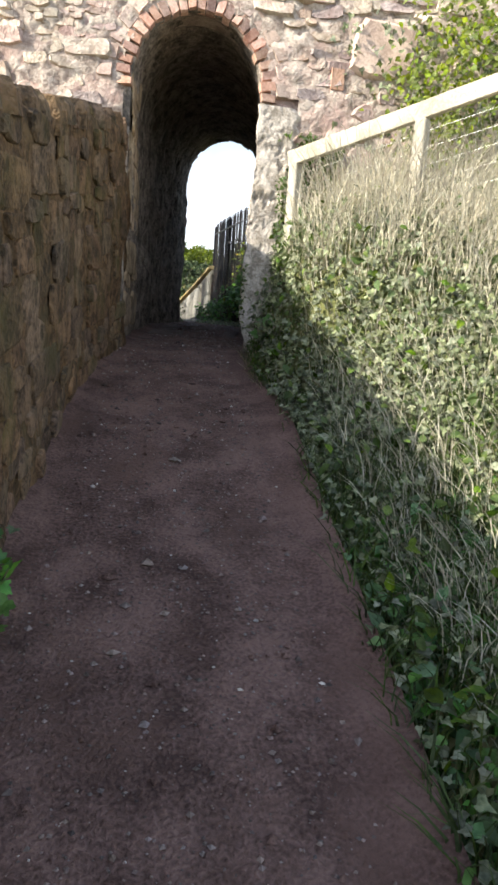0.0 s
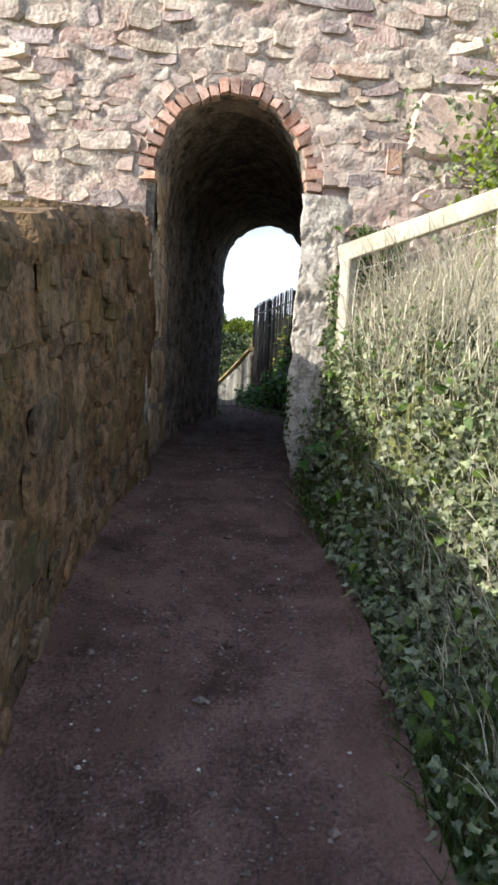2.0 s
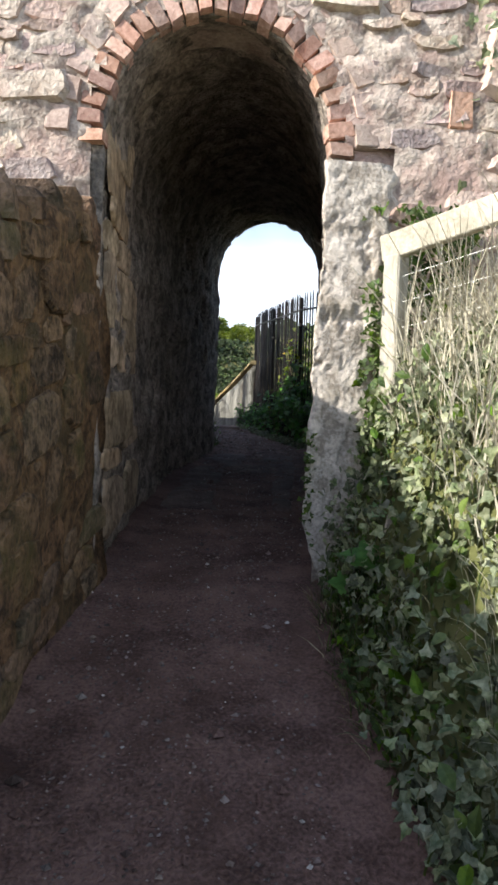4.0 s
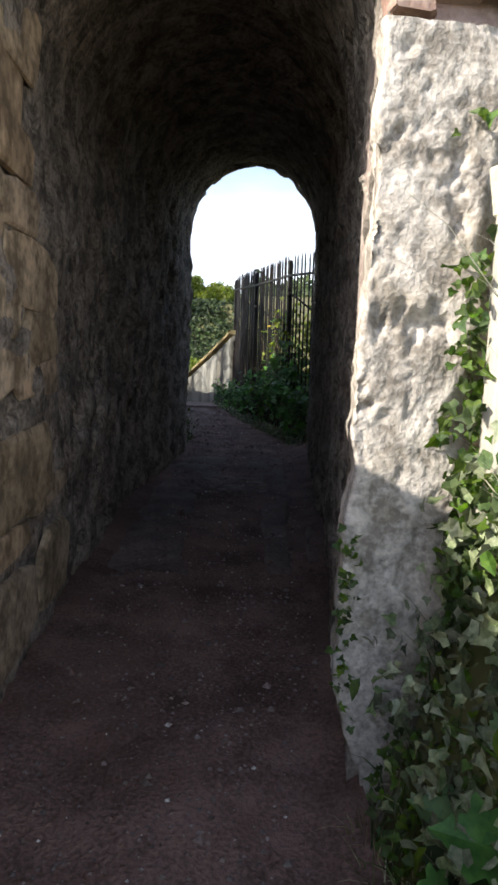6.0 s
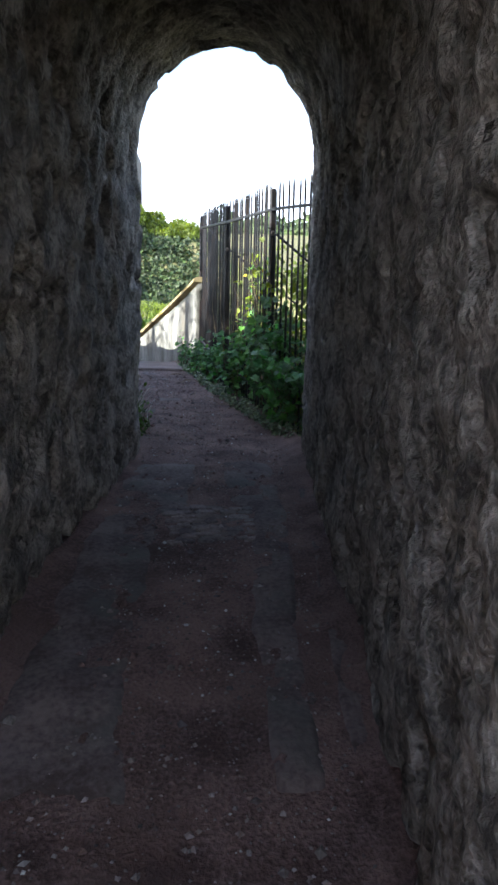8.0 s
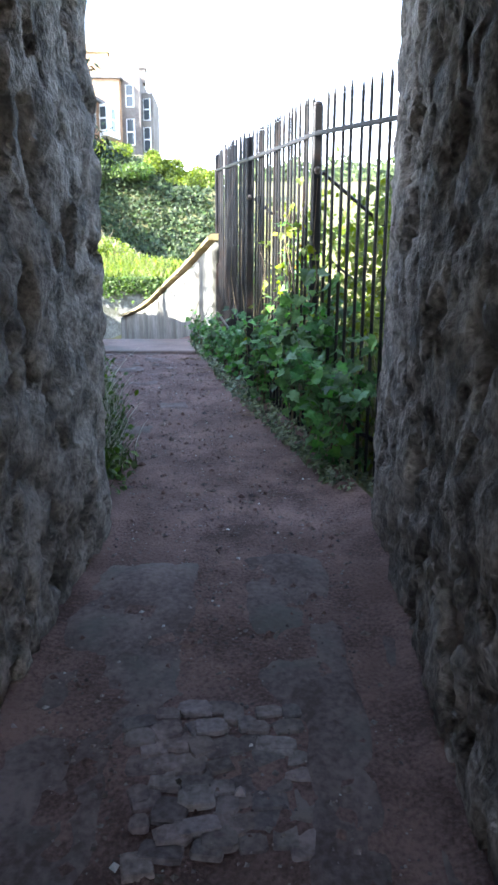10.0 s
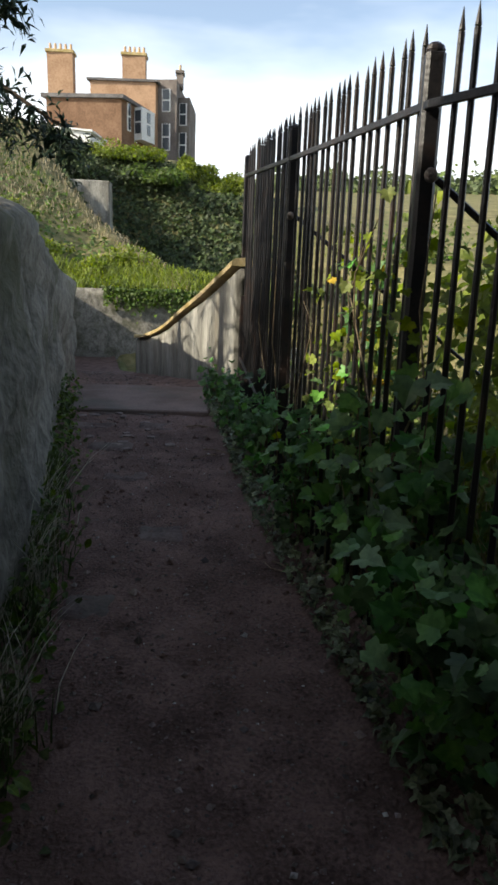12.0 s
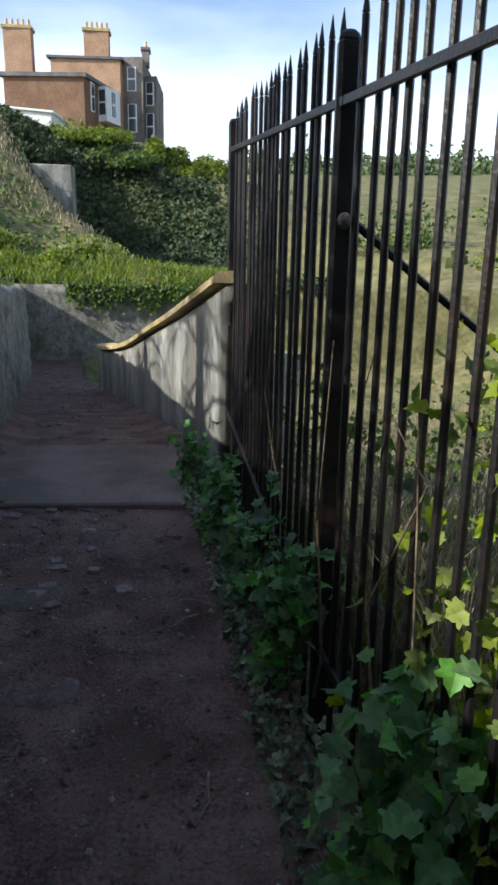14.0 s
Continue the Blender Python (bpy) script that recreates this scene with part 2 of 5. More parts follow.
def tube(bm, points, radii, sides=7):
    """Adds a closed tapering tube through the points to bm."""
    rings = []
    pts = [Vector(p) for p in points]
    for i, p in enumerate(pts):
        d = (pts[min(i + 1, len(pts) - 1)] - pts[max(i - 1, 0)]).normalized()
        u = d.orthogonal().normalized() if i == 0 else (u - d * u.dot(d)).normalized()
        v = d.cross(u)
        r = radii[i] if isinstance(radii, (list, tuple)) else radii
        rings.append([bm.verts.new(p + (u * math.cos(a) + v * math.sin(a)) * r) for a in (2 * math.pi * k / sides for k in range(sides))])
    for a, b in zip(rings, rings[1:]):
        for k in range(sides):
            bm.faces.new((a[k], a[(k + 1) % sides], b[(k + 1) % sides], b[k]))
    bm.faces.new(rings[0][::-1])
    bm.faces.new(rings[-1])
    return bm


def raw(name, verts, faces, material, parent=None, smooth=False):
    data = bpy.data.meshes.new(name)
    data.from_pydata([tuple(v) for v in verts], [], faces)
    data.materials.append(MAT[material])
    if smooth:
        data.shade_smooth()
    data.update()
    ob = new(name, data)
    ob.parent = parent
    return ob


def sheet(name, grid, material, parent=None, smooth=True):
    """A mesh from a rows x columns x 3 array of places."""
    r, c = grid.shape[:2]
    idx = np.arange(r * c).reshape(r, c)
    faces = np.stack([idx[:-1, :-1], idx[:-1, 1:], idx[1:, 1:], idx[1:, :-1]], -1).reshape(-1, 4).tolist()
    return raw(name, grid.reshape(-1, 3).tolist(), faces, material, parent, smooth)


def rough(p, scale, seed=0.0):
    return noise.fractal(Vector(p) * scale + Vector((seed, seed * 1.7, -seed)), 0.9, 2.1, 4)


# leaf outlines, in the leaf's own plane, stalk at the origin, tip along +y
IVY = [(0, 0), (0.35, -0.08), (0.50, 0.28), (0.24, 0.45), (0, 1.0), (-0.24, 0.45), (-0.50, 0.28), (-0.35, -0.08)]
OVAL = [(0, 0), (0.24, 0.25), (0.28, 0.55), (0, 1.0), (-0.28, 0.55), (-0.24, 0.25)]
HALF = [(0.20, -0.13), (0.36, -0.04), (0.58, 0.04), (0.54, 0.19), (0.44, 0.29), (0.62, 0.50), (0.50, 0.60), (0.32, 0.55), (0.27, 0.73), (0.13, 0.83)]
LOBED = [(0, 0.03)] + HALF + [(0, 1.0)] + [(-x, y) for x, y in HALF[::-1]]


def leaf_mass(name, places, normals, size, outline, material, parent=None, spread=0.6, seed=1, droop=0.25):
    """Many single leaves, each a folded outline, joined into one mesh."""
    rng = np.random.default_rng(seed)
    n, k = len(places), len(outline)
    o = np.array(outline)
    nor = np.asarray(normals, float) + rng.normal(0, spread, (n, 3))
    nor /= np.linalg.norm(nor, axis=1)[:, None] + 1e-9
    t = rng.normal(0, 1, (n, 3)) + np.array([0, 0, -droop * 2])
    t -= nor * (t * nor).sum(1)[:, None]
    t /= np.linalg.norm(t, axis=1)[:, None] + 1e-9
    b = np.cross(nor, t)
    s = size * rng.uniform(0.55, 1.25, n)
    fold = np.abs(o[:, 0]) * 0.35 - o[:, 1] ** 2 * droop
    v = np.asarray(places)[:, None, :] + s[:, None, None] * (b[:, None, :] * o[None, :, :1] + t[:, None, :] * o[None, :, 1:] + nor[:, None, :] * fold[None, :, None])
    mid = np.asarray(places)[:, None, :] + s[:, None, None] * t[:, None, :] * 0.4
    allv = np.concatenate([v, mid], 1).reshape(-1, 3)
    faces = []
    for i in range(n):
        q = i * (k + 1)
        faces += [(q + j, q + (j + 1) % k, q + k) for j in range(k)]
    return raw(name, allv.tolist(), faces, material, parent, smooth=False)


def blades(name, places, height, width, material, parent=None, seed=1, lean=0.35, way=(0, 0, 0)):
    """Bent, tapering grass blades joined into one mesh."""
    rng = np.random.default_rng(seed)
    p = np.asarray(places)
    n = len(p)
    h = height * rng.uniform(0.45, 1.3, n)
    a = rng.uniform(0, 2 * math.pi, n)
    side = np.stack([np.cos(a), np.sin(a), np.zeros(n)], 1) * (width * rng.uniform(0.6, 1.3, n))[:, None]
    out = np.clip(rng.normal(0, lean, (n, 3)), -1.3 * lean, 1.3 * lean) + np.array(way)
    out[:, 2] = 0
    rows = []
    for f, w in ((0.0, 1.0), (0.4, 0.85), (0.75, 0.5), (1.0, 0.0)):
        c = p + np.array([0, 0, 1.0]) * (h * f * (1 - 0.25 * f))[:, None] + out * (h * f * f)[:, None]
        rows += [c - side * w, c + side * w] if w else [c]
    v = np.stack(rows, 1).reshape(-1, 3)
    faces = []
    for i in range(n):
        q = 7 * i
        faces += [(q, q + 1, q + 3, q + 2), (q + 2, q + 3, q + 5, q + 4), (q + 4, q + 5, q + 6)]
    return raw(name, v.tolist(), faces, material, parent)

# ---- plan ----
_yy = np.linspace(-12, 60, 1441)
_zz = np.interp(_yy, [-12, -3, 0, 1.8, 2.8, 3.6, 5.87, 8, 10.45, 16.2, 17.32, 30, 45, 60], [-2.8, -0.85, -0.08, 0.45, 0.70, 0.95, 1.42, 1.60, 1.765, 1.94, 1.97, 0.10, -0.6, -1.0])
_k = np.hanning(25)
_zz = np.convolve(np.pad(_zz, 12, mode="edge"), _k / _k.sum(), mode="valid")


def floor_z(y):
    return np.interp(y, _yy, _zz)


def tunnel_left(y):
    return np.interp(y, [5.87, 7.2, 8.9, 10.1, 10.8], [-0.46, -0.42, -0.25, -0.02, 0.10])


def tunnel_right(y):
    return np.interp(y, [5.87, 6.3, 7.9, 8.5, 9.5, 10.8], [0.63, 0.69, 0.96, 1.04, 1.16, 1.355])


def wall_line(y):
    return np.interp(y, [10.95, 13.4, 14.2, 17, 19.7, 22, 33, 36], [0.03, -0.30, -0.47, -0.95, -1.40, -1.95, -4.3, -5.2])


def wall_top(y):
    return np.interp(y, [10.95, 12.5, 14, 16, 22, 33], [3.45, 3.48, 3.6, 3.3, 2.95, 2.35])


def fence_line(y):
    return np.interp(y, [10.95, 12.33, 14.15, 16.72], [1.77, 1.33, 1.08, 0.92])


def parapet_line(y):
    return np.interp(y, [16.68, 30, 36], [0.86, -2.2, -3.3])


def path_left(y):
    return np.interp(y, [-6, 5.87, 10.95, 12.2, 13.4, 14.2, 15, 16.5, 17.3, 19.7, 33, 36], [-0.62, -0.56, 0.03, -0.17, -0.29, -0.45, -0.6, -0.85, -0.98, -1.38, -4.28, -5.1])


def path_right(y):
    return np.interp(y, [-6, 4.2, 5.2, 5.86, 6.3, 10.95, 12.2, 13.4, 14.2, 15, 16.5, 17.3, 19.7, 30, 36], [0.72, 0.70, 0.60, 0.62, 0.80, 1.38, 1.25, 1.05, 0.92, 0.85, 0.68, 0.6, 0.12, -2.24, -3.3])


def ease(v):
    v = np.clip(v, 0, 1)
    return v * v * (3 - 2 * v)


def spur_line(y):
    return np.interp(y, [36, 43, 50, 64], [-0.4, -4.3, -8.2, -13.0])


def ground_z(x, y):
    """Height of the ground sheet, for arrays of x and y."""
    x, y = np.broadcast_arrays(np.asarray(x, float), np.asarray(y, float))
    base = floor_z(np.clip(y, -12, 60)) - 0.04
    u = x - np.interp(y, [3.6, 5.0, 5.87], [0.70, 0.57, 0.55])
    k = np.interp(y, [0, 3, 4, 4.6, 5.87], [0.95, 0.9, 0.7, 0.34, 0.28])
    top = np.interp(y, [-3, 0, 2.5, 3.3, 4.2, 5, 5.87], [0.25, 0.3, 0.42, 0.60, 0.95, 1.1, 1.0])
    near = base + np.where((u > 0) & (y < 5.86), top * ease(0.5 * u / k + 0.0) * 1.15 + 0.12 * np.clip(u - k, 0, 12), 0)
    near = near + np.where(x < -0.9, 0.25 * ease((-0.9 - x) / 2), 0)
    d = np.hypot(x - 1, y - 14)
    dip = 2.6 * ease((y - 17.5) / 4) * ease((35.4 - y) / 0.5) * ease((16 - x) / 8)
    field = -dip + np.interp(d, [0, 3, 10, 29, 72, 142, 320, 2000], [1.75, 1.5, 1.3, 3.0, 10.4, 20.5, 26, 26])
    dx = np.clip(wall_line(y) - x, 0, 60)
    left = wall_top(np.clip(y, 0, 33)) - 0.12 + 0.33 * np.clip(y - 35, 0, 28) + 0.42 * np.clip(dx, 0, 9) * np.interp(y, [11, 20, 40, 70], [0.25, 0.5, 1.0, 0.35])
    spur = spur_line(y)
    left = left - np.where(y > 35.2, np.clip(0.55 * (x - spur), 0, 2.6) * ease((y - 36) / 5) * np.maximum(ease((66 - y) / 8), ease((x + 3) / 3)), 0)
    left = left - np.where(y > 35.2, np.clip(0.9 * (x - spur), 0, 2.9) * ease((y - 36.5) / 5) * ease((61 - y) / 6), 0)
    left = np.where(y > 35.2, left, np.where(dx > 0.12, left, base))
    w = ease((x - 3) / 10) * ease((y - 20) / 15)
    far = np.where(y > 35.2, left * (1 - w) + field * w, np.where(x > np.where(y < 16.7, fence_line(y) + 0.15, parapet_line(y) + 0.3), field, np.where(dx > 0.12, left, base)))
    rise = ease((y - 10.9) / 0.1)
    return near * (1 - rise) + far * rise


def axis(stops):
    out = []
    for (a, step), (b, _) in zip(stops, stops[1:]):
        out += list(np.arange(a, b - 1e-6, step))
    return np.array(out + [stops[-1][0]])


gx = axis([(-900, 60), (-120, 12), (-24, 1.2), (-7, 0.14), (5, 0.5), (16, 4), (60, 20), (180, 60), (900, 60)])
gy = axis([(-900, 60), (-120, 14), (-12, 0.5), (-1, 0.14), (37, 0.6), (90, 4), (180, 30), (900, 60)])
XX, YY = np.meshgrid(gx, gy)
ZZ = ground_z(XX, YY)
bumps = np.array([[noise.noise(Vector((x * 1.7, y * 1.7, 3))) * 0.05 for x in gx] for y in gy])
on_path = (XX > path_left(YY) - 0.25) & (XX < path_right(YY) + 0.1) & (YY < 37)
ZZ = ZZ + np.where(on_path, -0.12, bumps)
ground = sheet("ground", np.stack([XX, YY, ZZ], -1), "field")
tagged(ground, "sloping grassy ground, bank and meadow beside the path", "ground", kind="structure")

# the trodden path, one strip from before the tunnel to the bend
py = axis([(-6, 0.06), (17.32, 0.06)])


def path_strip(name, ys, cols, label, drop=0.0):
    g = np.zeros((len(ys), cols, 3))
    for i, y in enumerate(ys):
        a, b = float(path_left(y)) - (0.10 if y < 10.9 else 0.02), float(path_right(y)) + 0.05
        for j in range(cols):
            s = j / (cols - 1)
            x = a + (b - a) * s
            edge = min(s, 1 - s) * 2
            z = float(floor_z(y)) + 0.02 * noise.noise(Vector((x * 2.2, y * 2.2, 0))) + 0.008 * noise.noise(Vector((x * 11, y * 11, 5)))
            z += 0.05 * max(0, 0.35 - edge) ** 2 / 0.1 - drop
            g[i, j] = (x, y, z)
    return tagged(sheet(name, g, "path"), label, "path", kind="structure")


path = path_strip("path", py, 34, "narrow reddish trodden earth footpath with small stones")
path_far = path_strip("path_beyond", axis([(17.34, 0.25), (37, 0.25)]), 12, "earth footpath descending beyond a concrete slab")



def worn_patch(ys, left, right, seed, label):
    """A thin worn skin of old concrete on the path, its ragged edge dying into the earth."""
    cols = 22
    g = np.zeros((len(ys), cols, 3))
    for i, y in enumerate(ys):
        a, b = float(left(y)), float(right(y))
        for j in range(cols):
            f = j / (cols - 1)
            x = a + (b - a) * f
            rim = min(f * (b - a), (1 - f) * (b - a), y - ys[0], ys[-1] - y)
            z = float(floor_z(y)) + 0.02 * noise.noise(Vector((x * 2.2, y * 2.2, 0))) + 0.006
            z += 0.022 * noise.noise(Vector((x * 4.0, y * 4.0, seed))) + 0.009 * noise.noise(Vector((x * 17, y * 17, seed))) - 0.05 * max(0.0, 1 - rim / min(0.16, 0.2 * (b - a), 0.25 * (ys[-1] - ys[0]))) ** 1.5
            g[i, j] = (x, y, z)
    return tagged(sheet("floor_patch", g, "worn_floor"), label, "floor", kind="structure")


PATCH_Y = axis([(7.4, 0.045), (10.6, 0.045)])
worn_patch(PATCH_Y, lambda y: path_left(y) - 0.02, lambda y: np.interp(y, [7.4, 8.6, 9.5, 9.7, 10.9], [0.20, 0.24, 0.30, 0.52, 0.62]), 1.0, "worn grey concrete skin along one side of the tunnel floor")
worn_patch(PATCH_Y, lambda y: np.interp(y, [7.4, 8.6, 9.5, 9.7, 10.9], [0.54, 0.61, 0.76, 0.60, 0.64]), lambda y: np.interp(y, [7.4, 8.5, 9.45, 10.9], [0.72, 0.86, 1.02, 1.16]), 2.0, "worn grey concrete skin beside a shallow gutter")
worn_patch(PATCH_Y, lambda y: np.interp(y, [7.4, 8.5, 9.45, 10.9], [0.76, 0.91, 1.07, 1.21]), lambda y: path_right(y) + 0.04, 3.0, "narrow grey concrete margin between gutter and tunnel wall")
for k, (x, y, w, d) in enumerate(((-0.15, 15.0, 0.45, 0.30), (-0.45, 15.55, 0.55, 0.28), (0.15, 15.6, 0.4, 0.3), (-0.2, 16.05, 0.7, 0.22), (0.05, 14.3, 0.4, 0.25), (0.35, 13.4, 0.35, 0.3), (0.1, 12.6, 0.3, 0.3))):
    worn_patch(axis([(y - d / 2, 0.03), (y + d / 2, 0.03)]), lambda v: x - w / 2, lambda v: x + w / 2, 10.0 + k, "small worn remnant of concrete in the earth path")

# ---- walls ----


def wall_run(name, ys, face, top, base, thick, material, relief, label, cols_z=16, cope=0.06, seed=0.0, side=1):
    """A wall swept along y: its face at x = face(y), its body on the far side (side=1: body towards -x)."""
    prof = []
    for i in range(cols_z):
        prof.append((0.0, i / (cols_z - 1)))
    prof += [(0.12, 1.06), (0.35, 1.10), (0.65, 1.10), (0.88, 1.06), (1.0, 1.0), (1.0, 0.5), (1.0, 0.0)]
    g = np.zeros((len(ys), len(prof), 3))
    for i, y in enumerate(ys):
        zb, zt = float(base(y)), float(top(y))
        for j, (a, f) in enumerate(prof):
            z = zb + (zt - cope - zb) * min(f, 1) + max(0, f - 1) * 10 * cope
            x = float(face(y)) - side * a * thick
            r = relief * rough((x, y, z * 0.8), 2.6, seed) + 0.35 * relief * rough((x, y, z), 11, seed + 3)
            g[i, j] = (x + side * (r if a == 0 else 0), y, z + (r if 0 < a < 1 else 0))
    ob = sheet(name, g, material)
    data = ob.data
    bm = bmesh.new()
    bm.from_mesh(data)
    bmesh.ops.holes_fill(bm, edges=[e for e in bm.edges if e.is_boundary])
    bm.to_mesh(data)
    bm.free()
    return tagged(ob, label, "wall", kind="structure")


def near_top(y):
    return np.interp(y, [-6, 0, 2.33, 3.4, 4.36, 5.87], [0.2, 1.62, 2.28, 2.56, 2.88, 3.28])


wall_near = wall_run("wall_near", axis([(-6, 0.12), (5.98, 0.12)]), lambda y: np.interp(y, [-6, 4.4, 5.6, 5.98], [-0.66, -0.60, -0.50, -0.435]), near_top, lambda y: floor_z(y) - 0.3, 0.45, "wall_mortar", 0.035, "old brown rubble garden wall with rounded top", 26)
wall_left = wall_run("wall_left", axis([(10.79, 0.12), (16.0, 0.3), (36, 0.3)]), wall_line, wall_top, lambda y: floor_z(y) - 0.4, 0.4, "retaining", 0.08, "grey stained retaining wall beside the path", 20, seed=7)
parapet = wall_run("wall_parapet", axis([(16.70, 0.15), (25.6, 0.15)]), lambda y: parapet_line(y), lambda y: np.interp(y, [16.7, 17.4, 18.2, 19, 20, 21, 22, 24, 27, 30, 36], [3.33, 3.15, 2.95, 2.78, 2.55, 2.32, 2.13, 1.82, 1.50, 1.19, 0.6]), lambda y: floor_z(y) - 0.4, -0.32, "parapet", 0.012, "grey rendered parapet wall stained by damp", 12, seed=11, side=1)


bm = bmesh.new()
box(bm, (0, -0.16, 0), (5.0, 0.16, 2.6), 0.03)
turn_wall = tagged(mesh_object("wall_return", bm, "parapet"), "low grey rendered wall turning away from the path", "wall", kind="structure")
turn_wall.matrix_world = pose(float(parapet_line(25.6)) + 0.02, 25.75, -0.95, 0, 5, 28)

def sweep_x(name, xs, yface, zb, zt, thick, material, label, relief=0.05):
    g = np.zeros((len(xs), 18, 3))
    for i, x in enumerate(xs):
        for j in range(18):
            if j < 13:
                z, y = zb(x) + (zt(x) - zb(x)) * j / 12, yface(x)
                y -= relief * rough((x, y, z), 2.2, 4)
            else:
                q = (j - 13) / 4
                z, y = zt(x) - 0.02 * q, yface(x) + thick * q
            g[i, j] = (x, y, z)
    return tagged(sheet(name, g, material), label, "wall", kind="structure")


wall_bend = sweep_x("wall_bend", axis([(-5.4, 0.3), (14, 0.3)]), lambda x: 34.9 + 0.04 * (x + 5), lambda x: -1.2, lambda x: 2.42 - 0.04 * max(0, x), 0.5, "retaining", "grey retaining wall at the bend below a grass bank")

# ---- the bridge: portal wall, tunnel lining, back wall ----
Y0, Y1 = 5.87, 10.80
SPRING0, SPRING1 = 3.58, 3.94


def arch_profile(y, n_side=22, n_arch=26):
    """Points of the tunnel's section at y, from the foot of one side over the crown to the other foot."""
    a, b = float(tunnel_left(y)), float(tunnel_right(y))
    sp = SPRING0 + (SPRING1 - SPRING0) * (y - Y0) / (Y1 - Y0)
    zf, c, r = float(floor_z(y)) - 0.12, (a + b) / 2, (b - a) / 2
    rise = r * 1.12
    pts = [(a, zf + (sp - zf) * i / n_side) for i in range(n_side)]
    pts += [(c - r * math.cos(math.pi * i / n_arch), sp + rise * math.sin(math.pi * i / n_arch)) for i in range(n_arch + 1)]
    pts += [(b, sp - (sp - zf) * i / n_side) for i in range(1, n_side + 1)]
    return pts


def lining():
    ys = axis([(Y0 - 0.012, 0.03), (Y1 + 0.02, 0.03)])
    rows = []
    for y in ys:
        pts = arch_profile(y, 64, 34)
        sp = SPRING0 + (SPRING1 - SPRING0) * (y - Y0) / (Y1 - Y0)
        c = (pts[0][0] + pts[-1][0]) / 2
        fade = min(1.0, (y - Y0 + 0.01) / 0.2)
        row = []
        for x, z in pts:
            out = Vector((x - c, 0, max(0, z - sp))).normalized()
            rugged = 0.55 if x < c and y < 7.6 else 1.0
            r = 0.030 * rough((x, y * 0.9, z), 2.0, 2) + rugged * (0.012 * rough((x, y * 1.1, z * 0.8), 9, 5) + 0.008 * rough((x, y, z * 0.7), 26, 6))
            wob = 0.10 * rough((x, y, z), 3.0, 15)
            near, second = noise.voronoi(Vector((x * 2.0, (y + wob) * 3.6, (z - wob) * 4.4)))[0][:2]
            r += rugged * 0.022 * min(0.0, (second - near) - 0.08) / 0.08
            pit = rough((x, y * 1.3, z * 0.8), 5.0, 9)
            r -= rugged * 0.060 * float(ease((pit - 0.40) / 0.08))
            hole = rough((x, y * 1.4, z * 0.8), 10.0, 19)
            r -= rugged * 0.035 * float(ease((hole - 0.42) / 0.10))
            foot = 0.06 * max(0, 1 - (z - float(floor_z(y))) / 0.5) ** 2
            r = (r - foot * 0.3) * fade
            row.append((x - out.x * r, y, z - out.z * r))
        rows.append(row)
    first = []
    pts = arch_profile(Y0, 64, 34)
    c = (pts[0][0] + pts[-1][0]) / 2
    for x, z in pts:
        out = Vector((x - c, 0, max(0, z - SPRING0))).normalized()
        first.append((x + out.x * 0.085, Y0 - 0.006, z + out.z * 0.085))
    rows.insert(0, first)
    ob = sheet("wall_tunnel", np.array(rows), "lining")
    return tagged(ob, "dark rough stone tunnel lining with vaulted roof", "tunnel", kind="structure")


tunnel = lining()


def pierced_wall(name, y, depth, lo_x, hi_x, top, material, label):
    """A wall across the path with the tunnel's opening through it."""
    pts = arch_profile(min(max(y, Y0), Y1), 8, 20)
    mid = (pts[0][0] + pts[-1][0]) / 2
    wider = 1.0 + 0.05 / (pts[-1][0] - mid)
    pts = [(mid + (x - mid) * wider, z + (0.05 if i > 8 and i < len(pts) - 9 else 0)) for i, (x, z) in enumerate(pts)]
    bm = bmesh.new()
    ground_line = pts[0][1] - 0.6
    inner = [bm.verts.new((x, y, z)) for x, z in pts]
    outer = []
    for i, (x, z) in enumerate(pts):
        if i <= 8:
            outer.append(bm.verts.new((lo_x, y, ground_line + (top - ground_line) * i / 8)))
        elif i >= len(pts) - 9:
            outer.append(bm.verts.new((hi_x, y, ground_line + (top - ground_line) * (len(pts) - 1 - i) / 8)))
        else:
            f = (i - 8) / (len(pts) - 17)
            outer.append(bm.verts.new((lo_x + (hi_x - lo_x) * f, y, top)))
    for i in range(len(pts) - 1):
        bm.faces.new((inner[i], inner[i + 1], outer[i + 1], outer[i]))
    r = bmesh.ops.extrude_face_region(bm, geom=bm.faces[:])
    bmesh.ops.translate(bm, verts=[v for v in r["geom"] if isinstance(v, bmesh.types.BMVert)], vec=(0, depth, 0))
    bmesh.ops.recalc_face_normals(bm, faces=bm.faces[:])
    ob = mesh_object(name, bm, material)
    return tagged(ob, label, "wall", kind="structure")


portal = pierced_wall("wall_portal", Y0, 0.35, -9, 9, 6.5, "mortar", "sunlit sandstone rubble bridge wall with a tall brick arch")
back = pierced_wall("wall_back", Y1 - 0.35, 0.34, -9, 9, 6.5, "lining", "rear stone face of the footpath tunnel")
bm = bmesh.new()
box(bm, (-8.98, Y0 + 0.2, 6.0), (8.98, Y1 - 0.2, 6.48))
box(bm, (-8.98, Y0 + 0.2, 0.2), (-8.7, Y1 - 0.2, 5.99))
box(bm, (8.7, Y0 + 0.2, 0.2), (8.98, Y1 - 0.2, 5.99))
tagged(mesh_object("embankment", bm, "field"), "grass-topped bridge embankment over the tunnel", "embankment", kind="structure")

